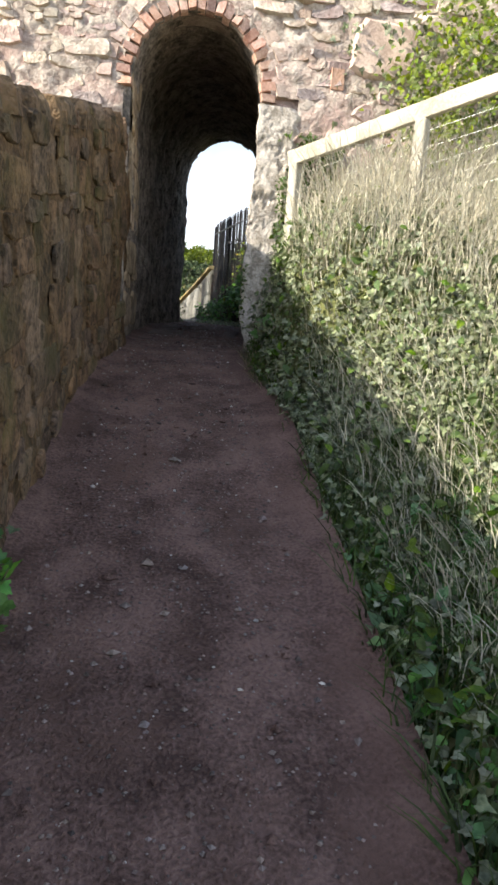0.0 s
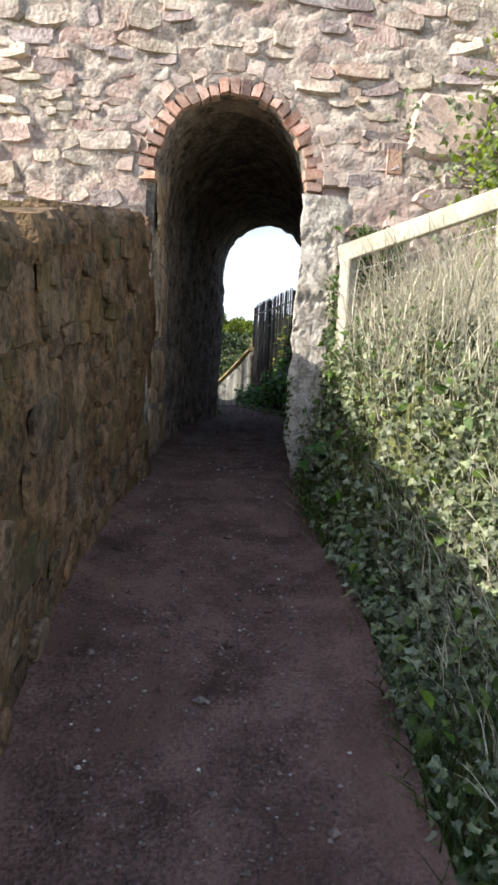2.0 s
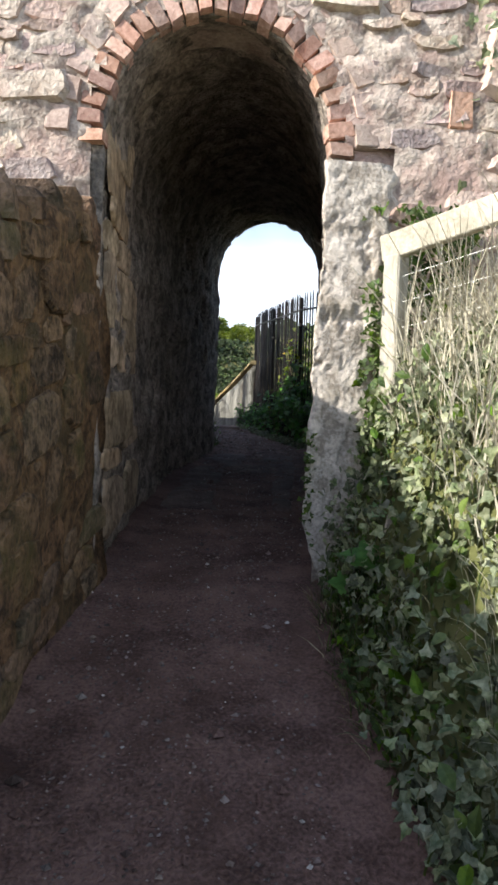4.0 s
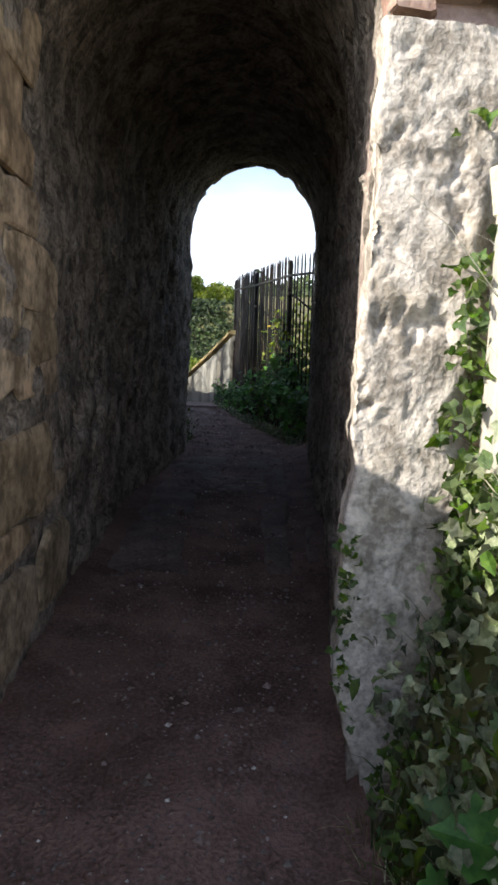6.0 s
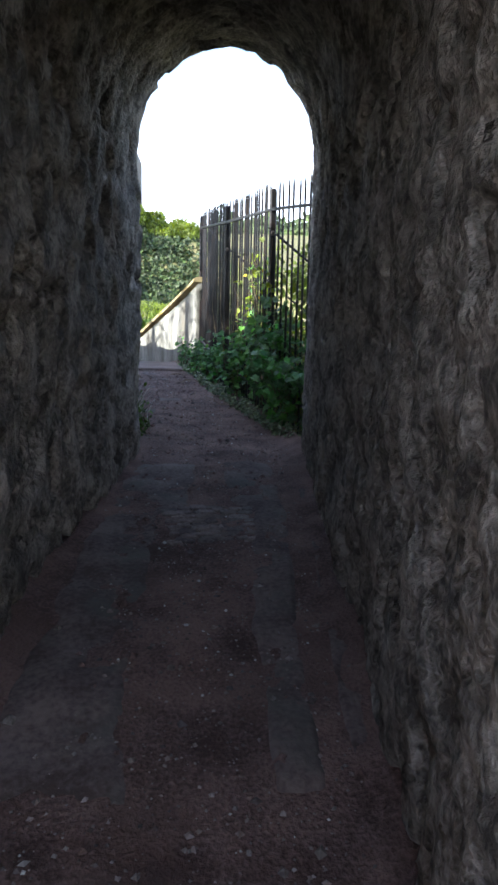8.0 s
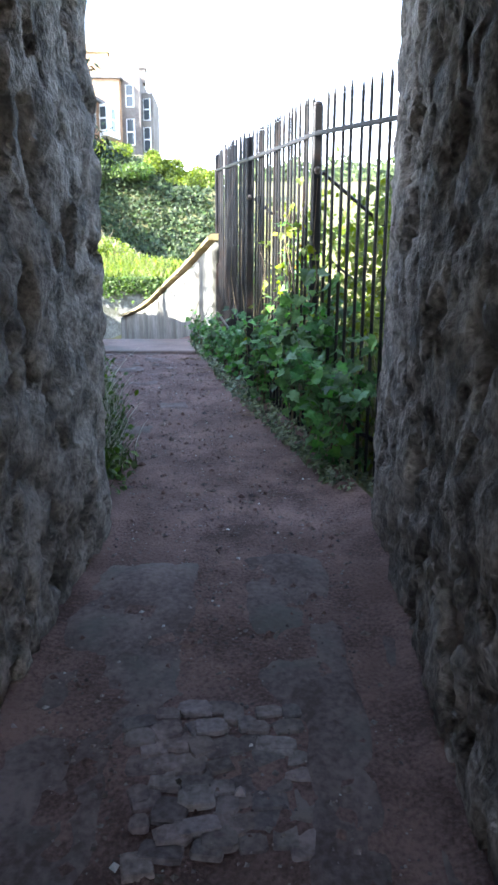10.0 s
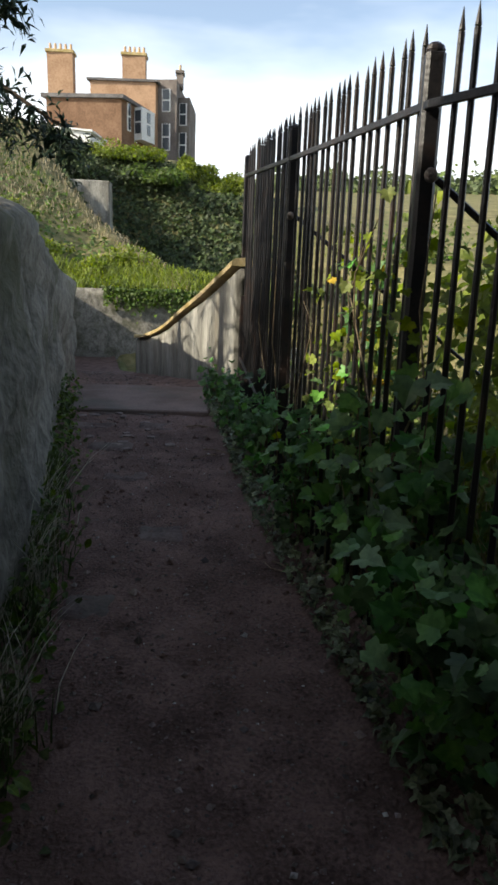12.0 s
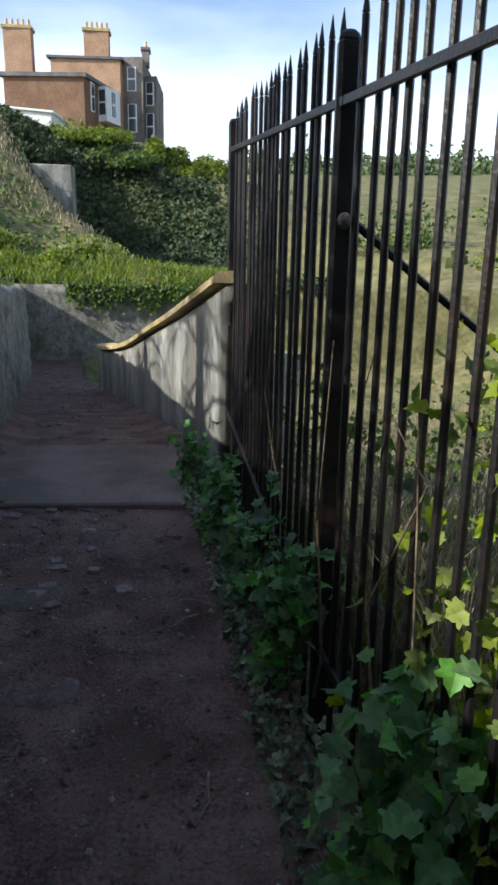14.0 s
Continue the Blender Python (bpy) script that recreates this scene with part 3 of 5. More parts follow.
# concrete slab at the crest
bm = bmesh.new()
box(bm, (-1.08, 16.02, 1.78), (0.60, 17.33, 1.975), 0.012)
slab = tagged(mesh_object("slab", bm, "concrete"), "worn grey concrete slab across the crest of the path", "slab", kind="structure")


def parapet_coping():
    """Sloping cope stones on the parapet, each a part of the wall."""
    ys = axis([(16.68, 0.62), (25.4, 0.62)])
    for a, b in zip(ys, ys[1:]):
        top = lambda y: float(np.interp(y, [16.7, 17.4, 18.2, 19, 20, 21, 22, 24, 27, 30, 36], [3.33, 3.15, 2.95, 2.78, 2.55, 2.32, 2.13, 1.82, 1.50, 1.19, 0.6])) - 0.015
        bm = bmesh.new()
        rows = []
        for y in (a + 0.006, b - 0.006):
            x, z = float(parapet_line(y)), top(y)
            rows.append([bm.verts.new((x + dx, y, z + dz)) for dx, dz in ((-0.07, 0), (-0.07, 0.05), (-0.03, 0.075), (0.30, 0.10), (0.38, 0.06), (0.38, 0))])
        for i in range(6):
            j = (i + 1) % 6
            bm.faces.new((rows[0][i], rows[0][j], rows[1][j], rows[1][i]))
        bm.faces.new(rows[0][::-1])
        bm.faces.new(rows[1])
        bmesh.ops.recalc_face_normals(bm, faces=bm.faces[:])
        part("cope_stone", bm, "coping", parapet)


parapet_coping()

# ---- iron fence ----
FENCE = [(1.66, 11.30), (1.33, 12.33), (1.08, 14.15), (0.92, 16.72)]


def fence_top(y):
    return np.interp(y, [11, 12.33, 14.15, 16.72], [3.93, 4.03, 4.13, 4.36])


def iron_fence():
    f = thing("iron_fence", (1.2, 14, 1.8), "tall black iron railing with pointed bars beside the path", "fence")
    inv = Matrix.Translation((-1.2, -14, -1.8))

    def post(x, y, wide=0.034):
        bm = bmesh.new()
        zt = float(fence_top(y)) - 0.02
        box(bm, (-wide, -wide * 0.7, -0.3), (wide, wide * 0.7, zt - 1.8), 0.012)
        bmesh.ops.create_uvsphere(bm, u_segments=10, v_segments=6, radius=wide * 0.98, matrix=Matrix.Translation((0, 0, zt - 1.8)) @ Matrix.Diagonal((1, 0.7, 0.8, 1)))
        p = part("post", bm, "iron", f)
        p.location = (x - 1.2, y - 14 - 0.07, 0)
        p.rotation_euler = (-0.06, 0, 0)

    for x, y in FENCE:
        post(x, y)
    for lift, rad in ((-0.20, 0.014), (-1.95, 0.014)):
        for (x0, y0), (x1, y1) in zip(FENCE, FENCE[1:]):
            bm = bmesh.new()
            a, b = Vector((x0 - 0.018, y0, float(fence_top(y0)) + lift)), Vector((x1 - 0.018, y1, float(fence_top(y1)) + lift))
            d = (b - a).length
            m = inv @ look(a, b)
            box(bm, (-rad * 0.6, -rad, -d), (rad * 0.6, rad, 0), 0.003, m)
            part("rail", bm, "iron", f)
    for x, y in FENCE[1:3]:
        bm = bmesh.new()
        tube(bm, [inv @ Vector((x + 0.03, y, 3.60)), inv @ Vector((x + 2.6, y + 0.2, 1.75))], 0.013, 7)
        part("stay", bm, "iron", f)
        bm = bmesh.new()
        bmesh.ops.create_uvsphere(bm, u_segments=10, v_segments=6, radius=0.022, matrix=inv @ Matrix.Translation((x - 0.02, y - 0.09, 3.60)) @ Matrix.Diagonal((1.0, 0.8, 1.1, 1)))
        part("boss", bm, "rust_iron", f, "pale rusted boss where the stay is fixed")
    bm = bmesh.new()
    r = bmesh.ops.create_cone(bm, segments=7, radius1=0.0112, radius2=0.0112, depth=1, cap_ends=True, matrix=Matrix.Translation((0, 0, 0.5)))
    tip = bmesh.ops.create_cone(bm, segments=7, radius1=0.0112, radius2=0.001, depth=0.03, cap_ends=True, matrix=Matrix.Translation((0, 0, 1.0175)))
    first = part("bar", bm, "iron", f)
    data, made = first.data, first
    for (x0, y0), (x1, y1), n in zip(FENCE, FENCE[1:], (11, 19, 22)):
        for i in range(1, n):
            s = i / n
            x, y = x0 + (x1 - x0) * s, y0 + (y1 - y0) * s
            ob = made or new("bar", data)
            made = None
            ob.parent = f
            z0 = float(floor_z(y)) - 0.05
            ob.location = (x - 1.2, y - 14 - 0.1, z0 - 1.8)
            ob.scale = (1, 1, float(fence_top(y)) - z0 + random.uniform(-0.012, 0.012))
            ob.rotation_euler = (-0.06 + random.uniform(-0.003, 0.003), random.uniform(-0.004, 0.004), 0)
    return f


iron_fence()

# ---- timber fence by the portal ----


def timber_fence():
    f = thing("timber_fence", (0.95, 5.70, 2.3), "bleached timber post and rail fence with wire mesh on the bank", "fence")
    inv = Matrix.Translation((-0.95, -5.70, -2.3))
    posts = [(0.95, 5.70, 2.0, 3.05), (1.72, 4.86, 2.0, 3.22), (2.5, 4.0, 2.0, 3.40)]
    for x, y, a, b in posts:
        bm = bmesh.new()
        box(bm, (-0.045, -0.045, a), (0.045, 0.045, b), 0.008, inv @ pose(x, y, 0, 0, 0, 40))
        part("post", bm, "timber", f)
    ends = [(0.90, 5.73, 3.03), (2.7, 3.78, 3.46)]
    bm = bmesh.new()
    a, b = Vector(ends[0]), Vector(ends[1])
    box(bm, (-0.025, -0.01, -(b - a).length), (0.025, 0.115, 0), 0.006, inv @ look(a, b))
    part("rail", bm, "rail_timber", f)
    bm = bmesh.new()
    d = b - a
    for i in range(7):
        h = 0.10 + 0.12 * i
        tube(bm, [inv @ (a - Vector((0, 0, h))), inv @ (b - Vector((0, 0, h)))], 0.0012, 4)
    for i in range(19):
        p = a + d * (i / 18)
        tube(bm, [inv @ p, inv @ (p - Vector((0, 0, 0.9)))], 0.0012, 4)
    part("wire_mesh", bm, "wire", f, "rusty square wire mesh")
    return f


timber_fence()

# ---- plants ----
rng = np.random.default_rng(5)


def bank_points(n, x0, x1, y0, y1, lift):
    x, y = rng.uniform(x0, x1, n), rng.uniform(y0, y1, n)
    e = 0.03
    z = ground_z(x, y)
    nx, ny = (ground_z(x - e, y) - ground_z(x + e, y)) / (2 * e), (ground_z(x, y - e) - ground_z(x, y + e)) / (2 * e)
    nor = np.stack([nx, ny, np.ones(n)], 1)
    nor /= np.linalg.norm(nor, axis=1)[:, None]
    p = np.stack([x, y, z], 1) + nor * rng.uniform(0, 1, n)[:, None] ** 1.5 * lift
    return p, nor


p, q = bank_points(16000, 0.74, 3.4, 0.2, 5.8, 0.18)
tagged(leaf_mass("ivy", p, q, 0.043, IVY, "ivy", seed=3), "dense ivy covering the bank beside the path", "ivy", kind="stuff")
p, q = bank_points(2600, 0.8, 3.4, 0.2, 5.7, 0.28)
tagged(leaf_mass("bramble", p, q, 0.07, OVAL, "bramble", seed=4), "bramble leaves among the ivy on the bank", "bramble", kind="stuff")
p, q = bank_points(5000, 0.68, 3.0, -0.5, 5.7, 0.02)
tagged(blades("grass", p, 0.22, 0.004, "grass", seed=5), "green grass tufts along the foot of the bank", "grass", kind="stuff")
p, q = bank_points(9000, 0.95, 3.4, 0.0, 5.75, 0.05)
tagged(blades("dry_grass", p, 0.34, 0.0028, "dry_grass", seed=6, way=(-0.35, -0.1, 0)), "dry straw-coloured grass stalks on the bank", "grass", kind="stuff")

p, q = bank_points(5200, 1.0, 3.2, 3.2, 5.78, 0.1)
keep = p[:, 0] + p[:, 1] > 5.6
tagged(blades("tall_straw", p[keep], 0.62, 0.0035, "dry_grass", seed=7, lean=0.45, way=(-0.1, -0.4, 0)), "tall bleached straw behind the timber fence", "grass", kind="stuff")
p, q = bank_points(2600, 0.74, 1.8, 0.3, 2.8, 0.12)
tagged(leaf_mass("weeds", p, q, 0.075, OVAL, "lush", seed=8), "low broad-leaved weeds along the path edge", "weeds", kind="stuff")
p, q = bank_points(3600, 0.72, 2.2, 0.3, 3.4, 0.02)
tagged(blades("verge_blades", p, 0.26, 0.005, "grass", seed=9, lean=0.55), "long green grass at the path edge", "grass", kind="stuff")

# sunlit bramble at the top of the bank
r3 = np.random.default_rng(71)
n = 2600
c = np.array([(2.15, 5.45, 3.3), (2.4, 5.3, 3.9), (2.25, 5.5, 4.5), (2.7, 5.2, 3.6), (2.6, 5.4, 4.9), (2.0, 5.55, 3.75)])[r3.integers(0, 6, n)]
tagged(leaf_mass("bramble_thicket", c + r3.normal(0, 1, (n, 3)) * [0.20, 0.12, 0.26], np.tile([-0.5, -0.7, 0.4], (n, 1)), 0.06, OVAL, "hedge", seed=72), "sunlit yellow-green bramble thicket against the bridge wall", "bramble", kind="stuff")

p, q = bank_points(6500, 0.76, 1.9, 3.2, 5.75, 0.14)
tagged(leaf_mass("bank_ivy_steep", p, q, 0.05, IVY, "ivy", seed=73), "thick ivy over the steep top of the bank", "ivy", kind="stuff")


def ledge():
    """A low course of dressed stones half hidden in the bank."""
    w = thing("stone_ledge", (0.95, 5.25, 1.6), "low ledge of pale dressed stones half buried in ivy", "ledge")
    a, b = Vector((0.90, 5.36, 1.84)), Vector((1.62, 4.55, 1.66))
    turn = math.degrees(math.atan2(b.y - a.y, b.x - a.x))
    n = 5
    for i in range(n):
        p = a.lerp(b, (i + 0.5) / n)
        bm = bmesh.new()
        box(bm, (-0.105, -0.09, -0.16), (0.105, 0.09, 0.05), 0.015, Matrix.Translation((-0.95, -5.25, -1.6)) @ Matrix.Translation(p) @ pose(0, 0, 0, random.uniform(-3, 3), random.uniform(8, 14), turn + random.uniform(-3, 3)))
        part("stone", bm, "jamb", w)


ledge()

# ---- far side: house on the hill ----


def house():
    h = thing("house", (-7, 72, 11), "brown rendered and dark stone villa with tall chimneys on the hill", "house")
    inv = Matrix.Translation((7, -72, -11))

    def prism(name, plan, z0, z1, material, label=""):
        bm = bmesh.new()
        lo = [bm.verts.new(inv @ Vector((x, y, z0))) for x, y in plan]
        hi = [bm.verts.new(inv @ Vector((x, y, z1))) for x, y in plan]
        bm.faces.new(lo[::-1])
        bm.faces.new(hi)
        for i in range(len(plan)):
            j = (i + 1) % len(plan)
            bm.faces.new((lo[i], lo[j], hi[j], hi[i]))
        bmesh.ops.recalc_face_normals(bm, faces=bm.faces[:])
        return part(name, bm, material, h, label)

    prism("wall", [(-13.4, 71), (-7.0, 70), (-4.4, 78), (-12, 80)], 8, 16.1, "harling", "brown rendered gable wall")
    prism("roof", [(-13.8, 70.8), (-6.8, 69.7), (-4.2, 78.2), (-12, 80.4)], 16.11, 16.4, "slate")
    prism("wall", [(-10.5, 75.5), (-4.6, 75.0), (-3.6, 83), (-10, 84)], 8, 18.7, "house_stone", "orange sandstone upper storey")
    prism("roof", [(-10.8, 75.3), (-4.4, 74.8), (-3.4, 83.2), (-10, 84.2)], 18.71, 18.9, "slate")
    prism("wall", [(-4.6, 76.0), (-2.75, 75.6), (-2.2, 83), (-4, 84)], 8, 19.2, "dark_stone", "dark stone bay")
    prism("wall", [(-2.75, 77.0), (-1.6, 76.6), (-1.2, 83), (-2.6, 84)], 8, 18.0, "dark_stone", "dark stone bay")
    for x, y, w, z0, z1 in ((-7.7, 76, 2.1, 18.9, 21.3), (-14.4, 76, 2.3, 15, 21.2), (-2.9, 78, 0.6, 19.1, 20.6), (-11, 79, 1.4, 17, 18.9)):
        c = prism("chimney", [(x, y), (x + w, y - 0.1), (x + w, y + 1.1), (x, y + 1.2)], z0, z1, "house_stone" if w != 0.6 else "dark_stone")
        bm = bmesh.new()
        box(bm, (x - 0.12, y - 0.15, z1 - 0.28), (x + w + 0.12, y + 1.3, z1 - 0.02), 0.03, inv)
        part("cap", bm, "coping" if w != 0.6 else "dark_stone", c, "pale stone chimney cap")
        n = max(1, int(w / 0.42))
        for i in range(n):
            bm = bmesh.new()
            cx = x + (i + 0.5) * w / n
            tube(bm, [inv @ Vector((cx, y + 0.5, z1)), inv @ Vector((cx, y + 0.5, z1 + 0.55))], [0.14, 0.11], 8)
            part("chimney_pot", bm, "clay", c)

    def window(x, y, z, w, t, turn):
        m = inv @ pose(x, y, z, 0, 0, turn)
        bm = bmesh.new()
        box(bm, (-w / 2, -0.06, 0), (w / 2, 0.05, t), 0.01, m)
        win = part("window", bm, "white_paint", h, "white painted sash window")
        for k in range(2):
            bm = bmesh.new()
            box(bm, (-w / 2 + 0.09, -0.075, 0.08 + k * t / 2), (w / 2 - 0.09, -0.05, t / 2 - 0.04 + k * t / 2), 0, m)
            part("pane", bm, "glass", win)

    for x, y, z, w, t, turn in ((-3.7, 75.78, 13.2, 0.8, 2.3, -12), (-3.7, 75.78, 16.5, 0.8, 1.9, -12), (-2.2, 76.78, 12.8, 0.75, 2.2, -18), (-2.2, 76.78, 15.6, 0.75, 1.9, -18), (-6.55, 71.3, 13.9, 0.6, 2.2, 72), (-5.05, 75.95, 13.9, 0.7, 2.2, 72)):
        window(x, y, z, w, t, turn)
    for x, y, z, w, t, turn in ((-6.15, 72.6, 13.2, 0.45, 2.0, 72), (-5.55, 74.5, 13.2, 0.45, 2.0, 72)):
        window(x, y, z, w, t, turn)
    bay = prism("bay_window", [(-6.2, 72.4), (-5.5, 72.0), (-4.6, 74.2), (-5.2, 75.2)], 13.4, 16.0, "white_paint", "white painted bay window")
    for x, y, turn in ((-5.86, 72.19, -30), (-5.05, 73.1, 68)):
        m = inv @ pose(x, y, 13.8, 0, 0, turn)
        for k in range(2):
            bm = bmesh.new()
            box(bm, (-0.3 + k * 0.0, -0.04, 0.1 + k * 1.0), (0.3, -0.01, 0.95 + k * 1.0), 0, m)
            part("pane", bm, "glass", bay)
    h.location.x -= 0.45
    h.location.z += 0.55
    return h


house()
bm = bmesh.new()
box(bm, (-5.2, 0, 0), (2.4, 4, 1.6), 0.02)
box(bm, (-5.4, -0.2, 1.6), (2.6, 4.2, 1.75), 0.02)
shed = tagged(mesh_object("shed", bm, "white_paint"), "pale low outbuilding beside the house", "shed")
shed.matrix_world = pose(-11.6, 65, 11.6, 0, 4, -6)


def bush(name, at, size, n, leaf, material, label, category, seed, outline=OVAL):
    b = thing(name, at, label, category)
    r = np.random.default_rng(seed)
    clumps = r.normal(0, 0.45, (max(6, int(14)), 3)) * np.array(size)
    c = clumps[r.integers(0, len(clumps), n)]
    d = r.normal(0, 1, (n, 3))
    d /= np.linalg.norm(d, axis=1)[:, None]
    rad = r.uniform(0.25, 0.5, n) ** 0.7
    pts = c + d * rad[:, None] * np.array(size) * 0.75
    pts[:, 2] = np.abs(pts[:, 2])
    leaf_mass("crown", pts, d, leaf, outline, material, b, 0.5, seed)
    bm = bmesh.new()
    for k in range(5):
        t = clumps[k % len(clumps)]
        tube(bm, [(0.1 * k - 0.2, 0, -0.2), (t[0] * 0.5, t[1] * 0.5, abs(t[2]) * 0.6), (t[0], t[1], abs(t[2]))], [0.05 * size[2], 0.03 * size[2], 0.01 * size[2]], 6)
    part("stem", bm, "bark", b)
    return b


bush("hedge_bush", (-1.0, 62.5, 8.9), (1.7, 1.0, 1.7), 9000, 0.24, "hedge", "bright hedge on the hill crest beside the villa", "hedge", 15)
bush("hedge_bush", (2.0, 62.8, 8.7), (2.4, 1.0, 1.8), 12000, 0.24, "hedge", "sunlit yellow-green hedge on the hill crest", "hedge", 11)
bush("hedge_bush", (-6.6, 63, float(ground_z(-6.6, 63))), (2.8, 1.6, 1.3), 4200, 0.24, "hedge", "green hedge below the house", "hedge", 12)
bush("hedge_bush", (-4.5, 61, float(ground_z(-4.5, 61))), (2.4, 1.8, 1.1), 3600, 0.26, "bramble", "shaded shrub on the slope below the house", "hedge", 13)

hollow = random.Random(33)
for k in range(26):
    y = 39.5 + 21.0 * (k + hollow.random()) / 26
    x = float(spur_line(y)) + hollow.uniform(0.6, 7.5)
    w = hollow.uniform(1.1, 2.0)
    bush("scrub_bush", (x, y, float(ground_z(x, y)) - 0.15), (w, w * 0.8, w * hollow.uniform(0.55, 0.85)), 900, 0.22, "shade_tinted_leaf", "green ivy-grown bush in the hollow below the villa, shade put into its leaf colour", "bush", 170 + k, IVY)
for k, (x, y) in enumerate(((-6.5, 38), (-4.2, 37), (-3.0, 38.2), (-8.5, 40))):
    bush("scrub_bush", (x, y, float(ground_z(x, y)) - 0.1), (1.1, 0.9, 0.7), 900, 0.17, "hedge", "sunlit yellow-green bush above the retaining wall", "bush", 80 + k)

for k, (x, y, w, t, m) in enumerate(((2.35, 11.7, 0.45, 0.9, "ivy"), (2.3, 12.6, 0.4, 0.8, "ivy"), (6, 22, 1.2, 0.9, "bramble"), (9, 27, 1.6, 1.2, "hedge"), (13, 33, 2.2, 1.3, "bramble"), (18, 40, 3.0, 1.6, "hedge"), (12, 48, 3.4, 1.8, "bramble"), (24, 55, 4.0, 2.2, "bramble"))):
    bush("scrub_bush", (x, y, float(ground_z(x, y)) - 0.1), (w, w * 0.8, t), 1100, 0.08 + 0.06 * w, m, "rough green bush in the meadow behind the railing", "bush", 90 + k)

# ---- plants by the tunnel mouth and along the iron fence ----


def wall_ivy(n, x0, x1, z0, z1, power, seed):
    r = np.random.default_rng(seed)
    x = x0 + (x1 - x0) * r.uniform(0, 1, n) ** power
    z = r.uniform(z0, z1, n)
    keep = np.array([noise.noise(Vector((a * 2.4, b * 2.4, seed))) > -0.12 - 0.35 * (a - x0) / (x1 - x0) for a, b in zip(x, z)])
    x, z = x[keep], z[keep]
    p = np.stack([x, 5.82 - r.uniform(0, 0.14, len(x)), z], 1)
    return p, np.tile([-0.2, -1, 0.2], (len(x), 1))


p, q = wall_ivy(1500, 1.15, 3.3, 2.3, 4.3, 0.6, 21)
tagged(leaf_mass("wall_ivy", p, q, 0.055, IVY, "ivy", seed=21), "ivy climbing the sunlit portal wall", "ivy", kind="stuff")
p, q = wall_ivy(2300, 0.80, 1.35, 1.40, 3.3, 0.75, 22)
tagged(leaf_mass("jamb_ivy", p, q, 0.042, IVY, "bramble", seed=22), "ivy trailing over the pale jamb beside the arch", "ivy", kind="stuff")


def tuft(name, n, spots, height, width, material, label, seed, lean=0.35):
    """Grass at the places given as (x, y, spread)."""
    r = np.random.default_rng(seed)
    s = np.array(spots)[r.integers(0, len(spots), n)]
    x, y = s[:, 0] + r.normal(0, 1, n) * s[:, 2], s[:, 1] + r.normal(0, 1, n) * s[:, 2] * 1.5
    z = np.maximum(floor_z(y) - 0.02, np.where((x > path_left(y)) & (x < path_right(y)), floor_z(y) - 0.02, ground_z(x, y)))
    return tagged(blades(name, np.stack([x, y, z], 1), height, width, material, seed=seed, lean=lean), label, "grass", kind="stuff")


tuft("verge_grass", 1700, [(-0.06, 11.7, 0.07), (-0.14, 12.3, 0.07), (-0.22, 12.9, 0.07), (-0.32, 13.5, 0.06), (-0.42, 14.1, 0.05), (-0.75, 15.8, 0.04)], 0.32, 0.004, "grass", "long grass along the foot of the retaining wall", 31)
tuft("verge_straw", 420, [(-0.08, 11.8, 0.07), (-0.2, 12.7, 0.07), (-0.3, 13.4, 0.06)], 0.5, 0.003, "dry_grass", "dry grass stalks along the retaining wall", 32)



def leaf_data(material):
    bm = bmesh.new()
    pts = [bm.verts.new((x, y, abs(x) * 0.30 - y * y * 0.22)) for x, y in LOBED]
    mid = bm.verts.new((0, 0.42, -0.03))
    for i in range(len(pts)):
        bm.faces.new((pts[i], pts[(i + 1) % len(pts)], mid))
    ob = mesh_object("leaf", bm, material)
    data = ob.data
    bpy.data.objects.remove(ob)
    return data


LEAF = {"leaf_each": leaf_data("leaf_each"), "yellow_leaf": leaf_data("yellow_leaf")}


def sapling(at, tall, wide, leaf, seed, singles=40, filler=60, label="leafy green sycamore sapling with lobed leaves against the railing", yellow=0):
    r = random.Random(seed)
    ob = thing("sapling", at, label, "sapling", "saplings along the railing")
    tips = []
    for k in range(7):
        bm = bmesh.new()
        a, w = r.uniform(0, 6.28), wide * r.uniform(0.3, 1.0)
        top = Vector((math.cos(a) * w, math.sin(a) * w, tall * r.uniform(0.55, 1.0)))
        mid = Vector((top.x * 0.35, top.y * 0.35, top.z * 0.55))
        tube(bm, [(0.02 * k - 0.06, 0, -0.05), mid, top], [0.007, 0.005, 0.002], 5)
        tips.append((mid, top))
        part("stem", bm, "stem", ob)

    def spot():
        m, t = r.choice(tips)
        f = r.uniform(0.1, 1.05)
        p = m.lerp(t, f) if f > 0.3 else Vector((0, 0, 0.05)).lerp(m, f * 3)
        return p + Vector((r.gauss(0, 0.3) * wide, r.gauss(0, 0.3) * wide, r.gauss(0, 0.07)))

    for i in range(singles):
        p = spot()
        lf = new("leaf", LEAF["yellow_leaf" if i < yellow else "leaf_each"])
        lf.parent = ob
        lf.location = (p.x, p.y, max(0.03, p.z))
        lf.rotation_euler = (r.gauss(0.1, 0.5), r.gauss(-0.35, 0.45), r.uniform(0, 6.28))
        lf.scale = [leaf * r.uniform(0.45, 1.0)] * 3
    if filler:
        pts = np.array([tuple(spot()) for i in range(filler)])
        pts[:, 2] = np.maximum(pts[:, 2], 0.03)
        f = leaf_mass("small_leaves", pts, np.tile([-0.4, -0.3, 0.8], (filler, 1)), leaf * 0.75, LOBED, "lush", ob, 0.5, seed)
        tagged(f, kind="stuff")
    return ob


def on_floor(x, y):
    return (x, y, float(floor_z(y)))


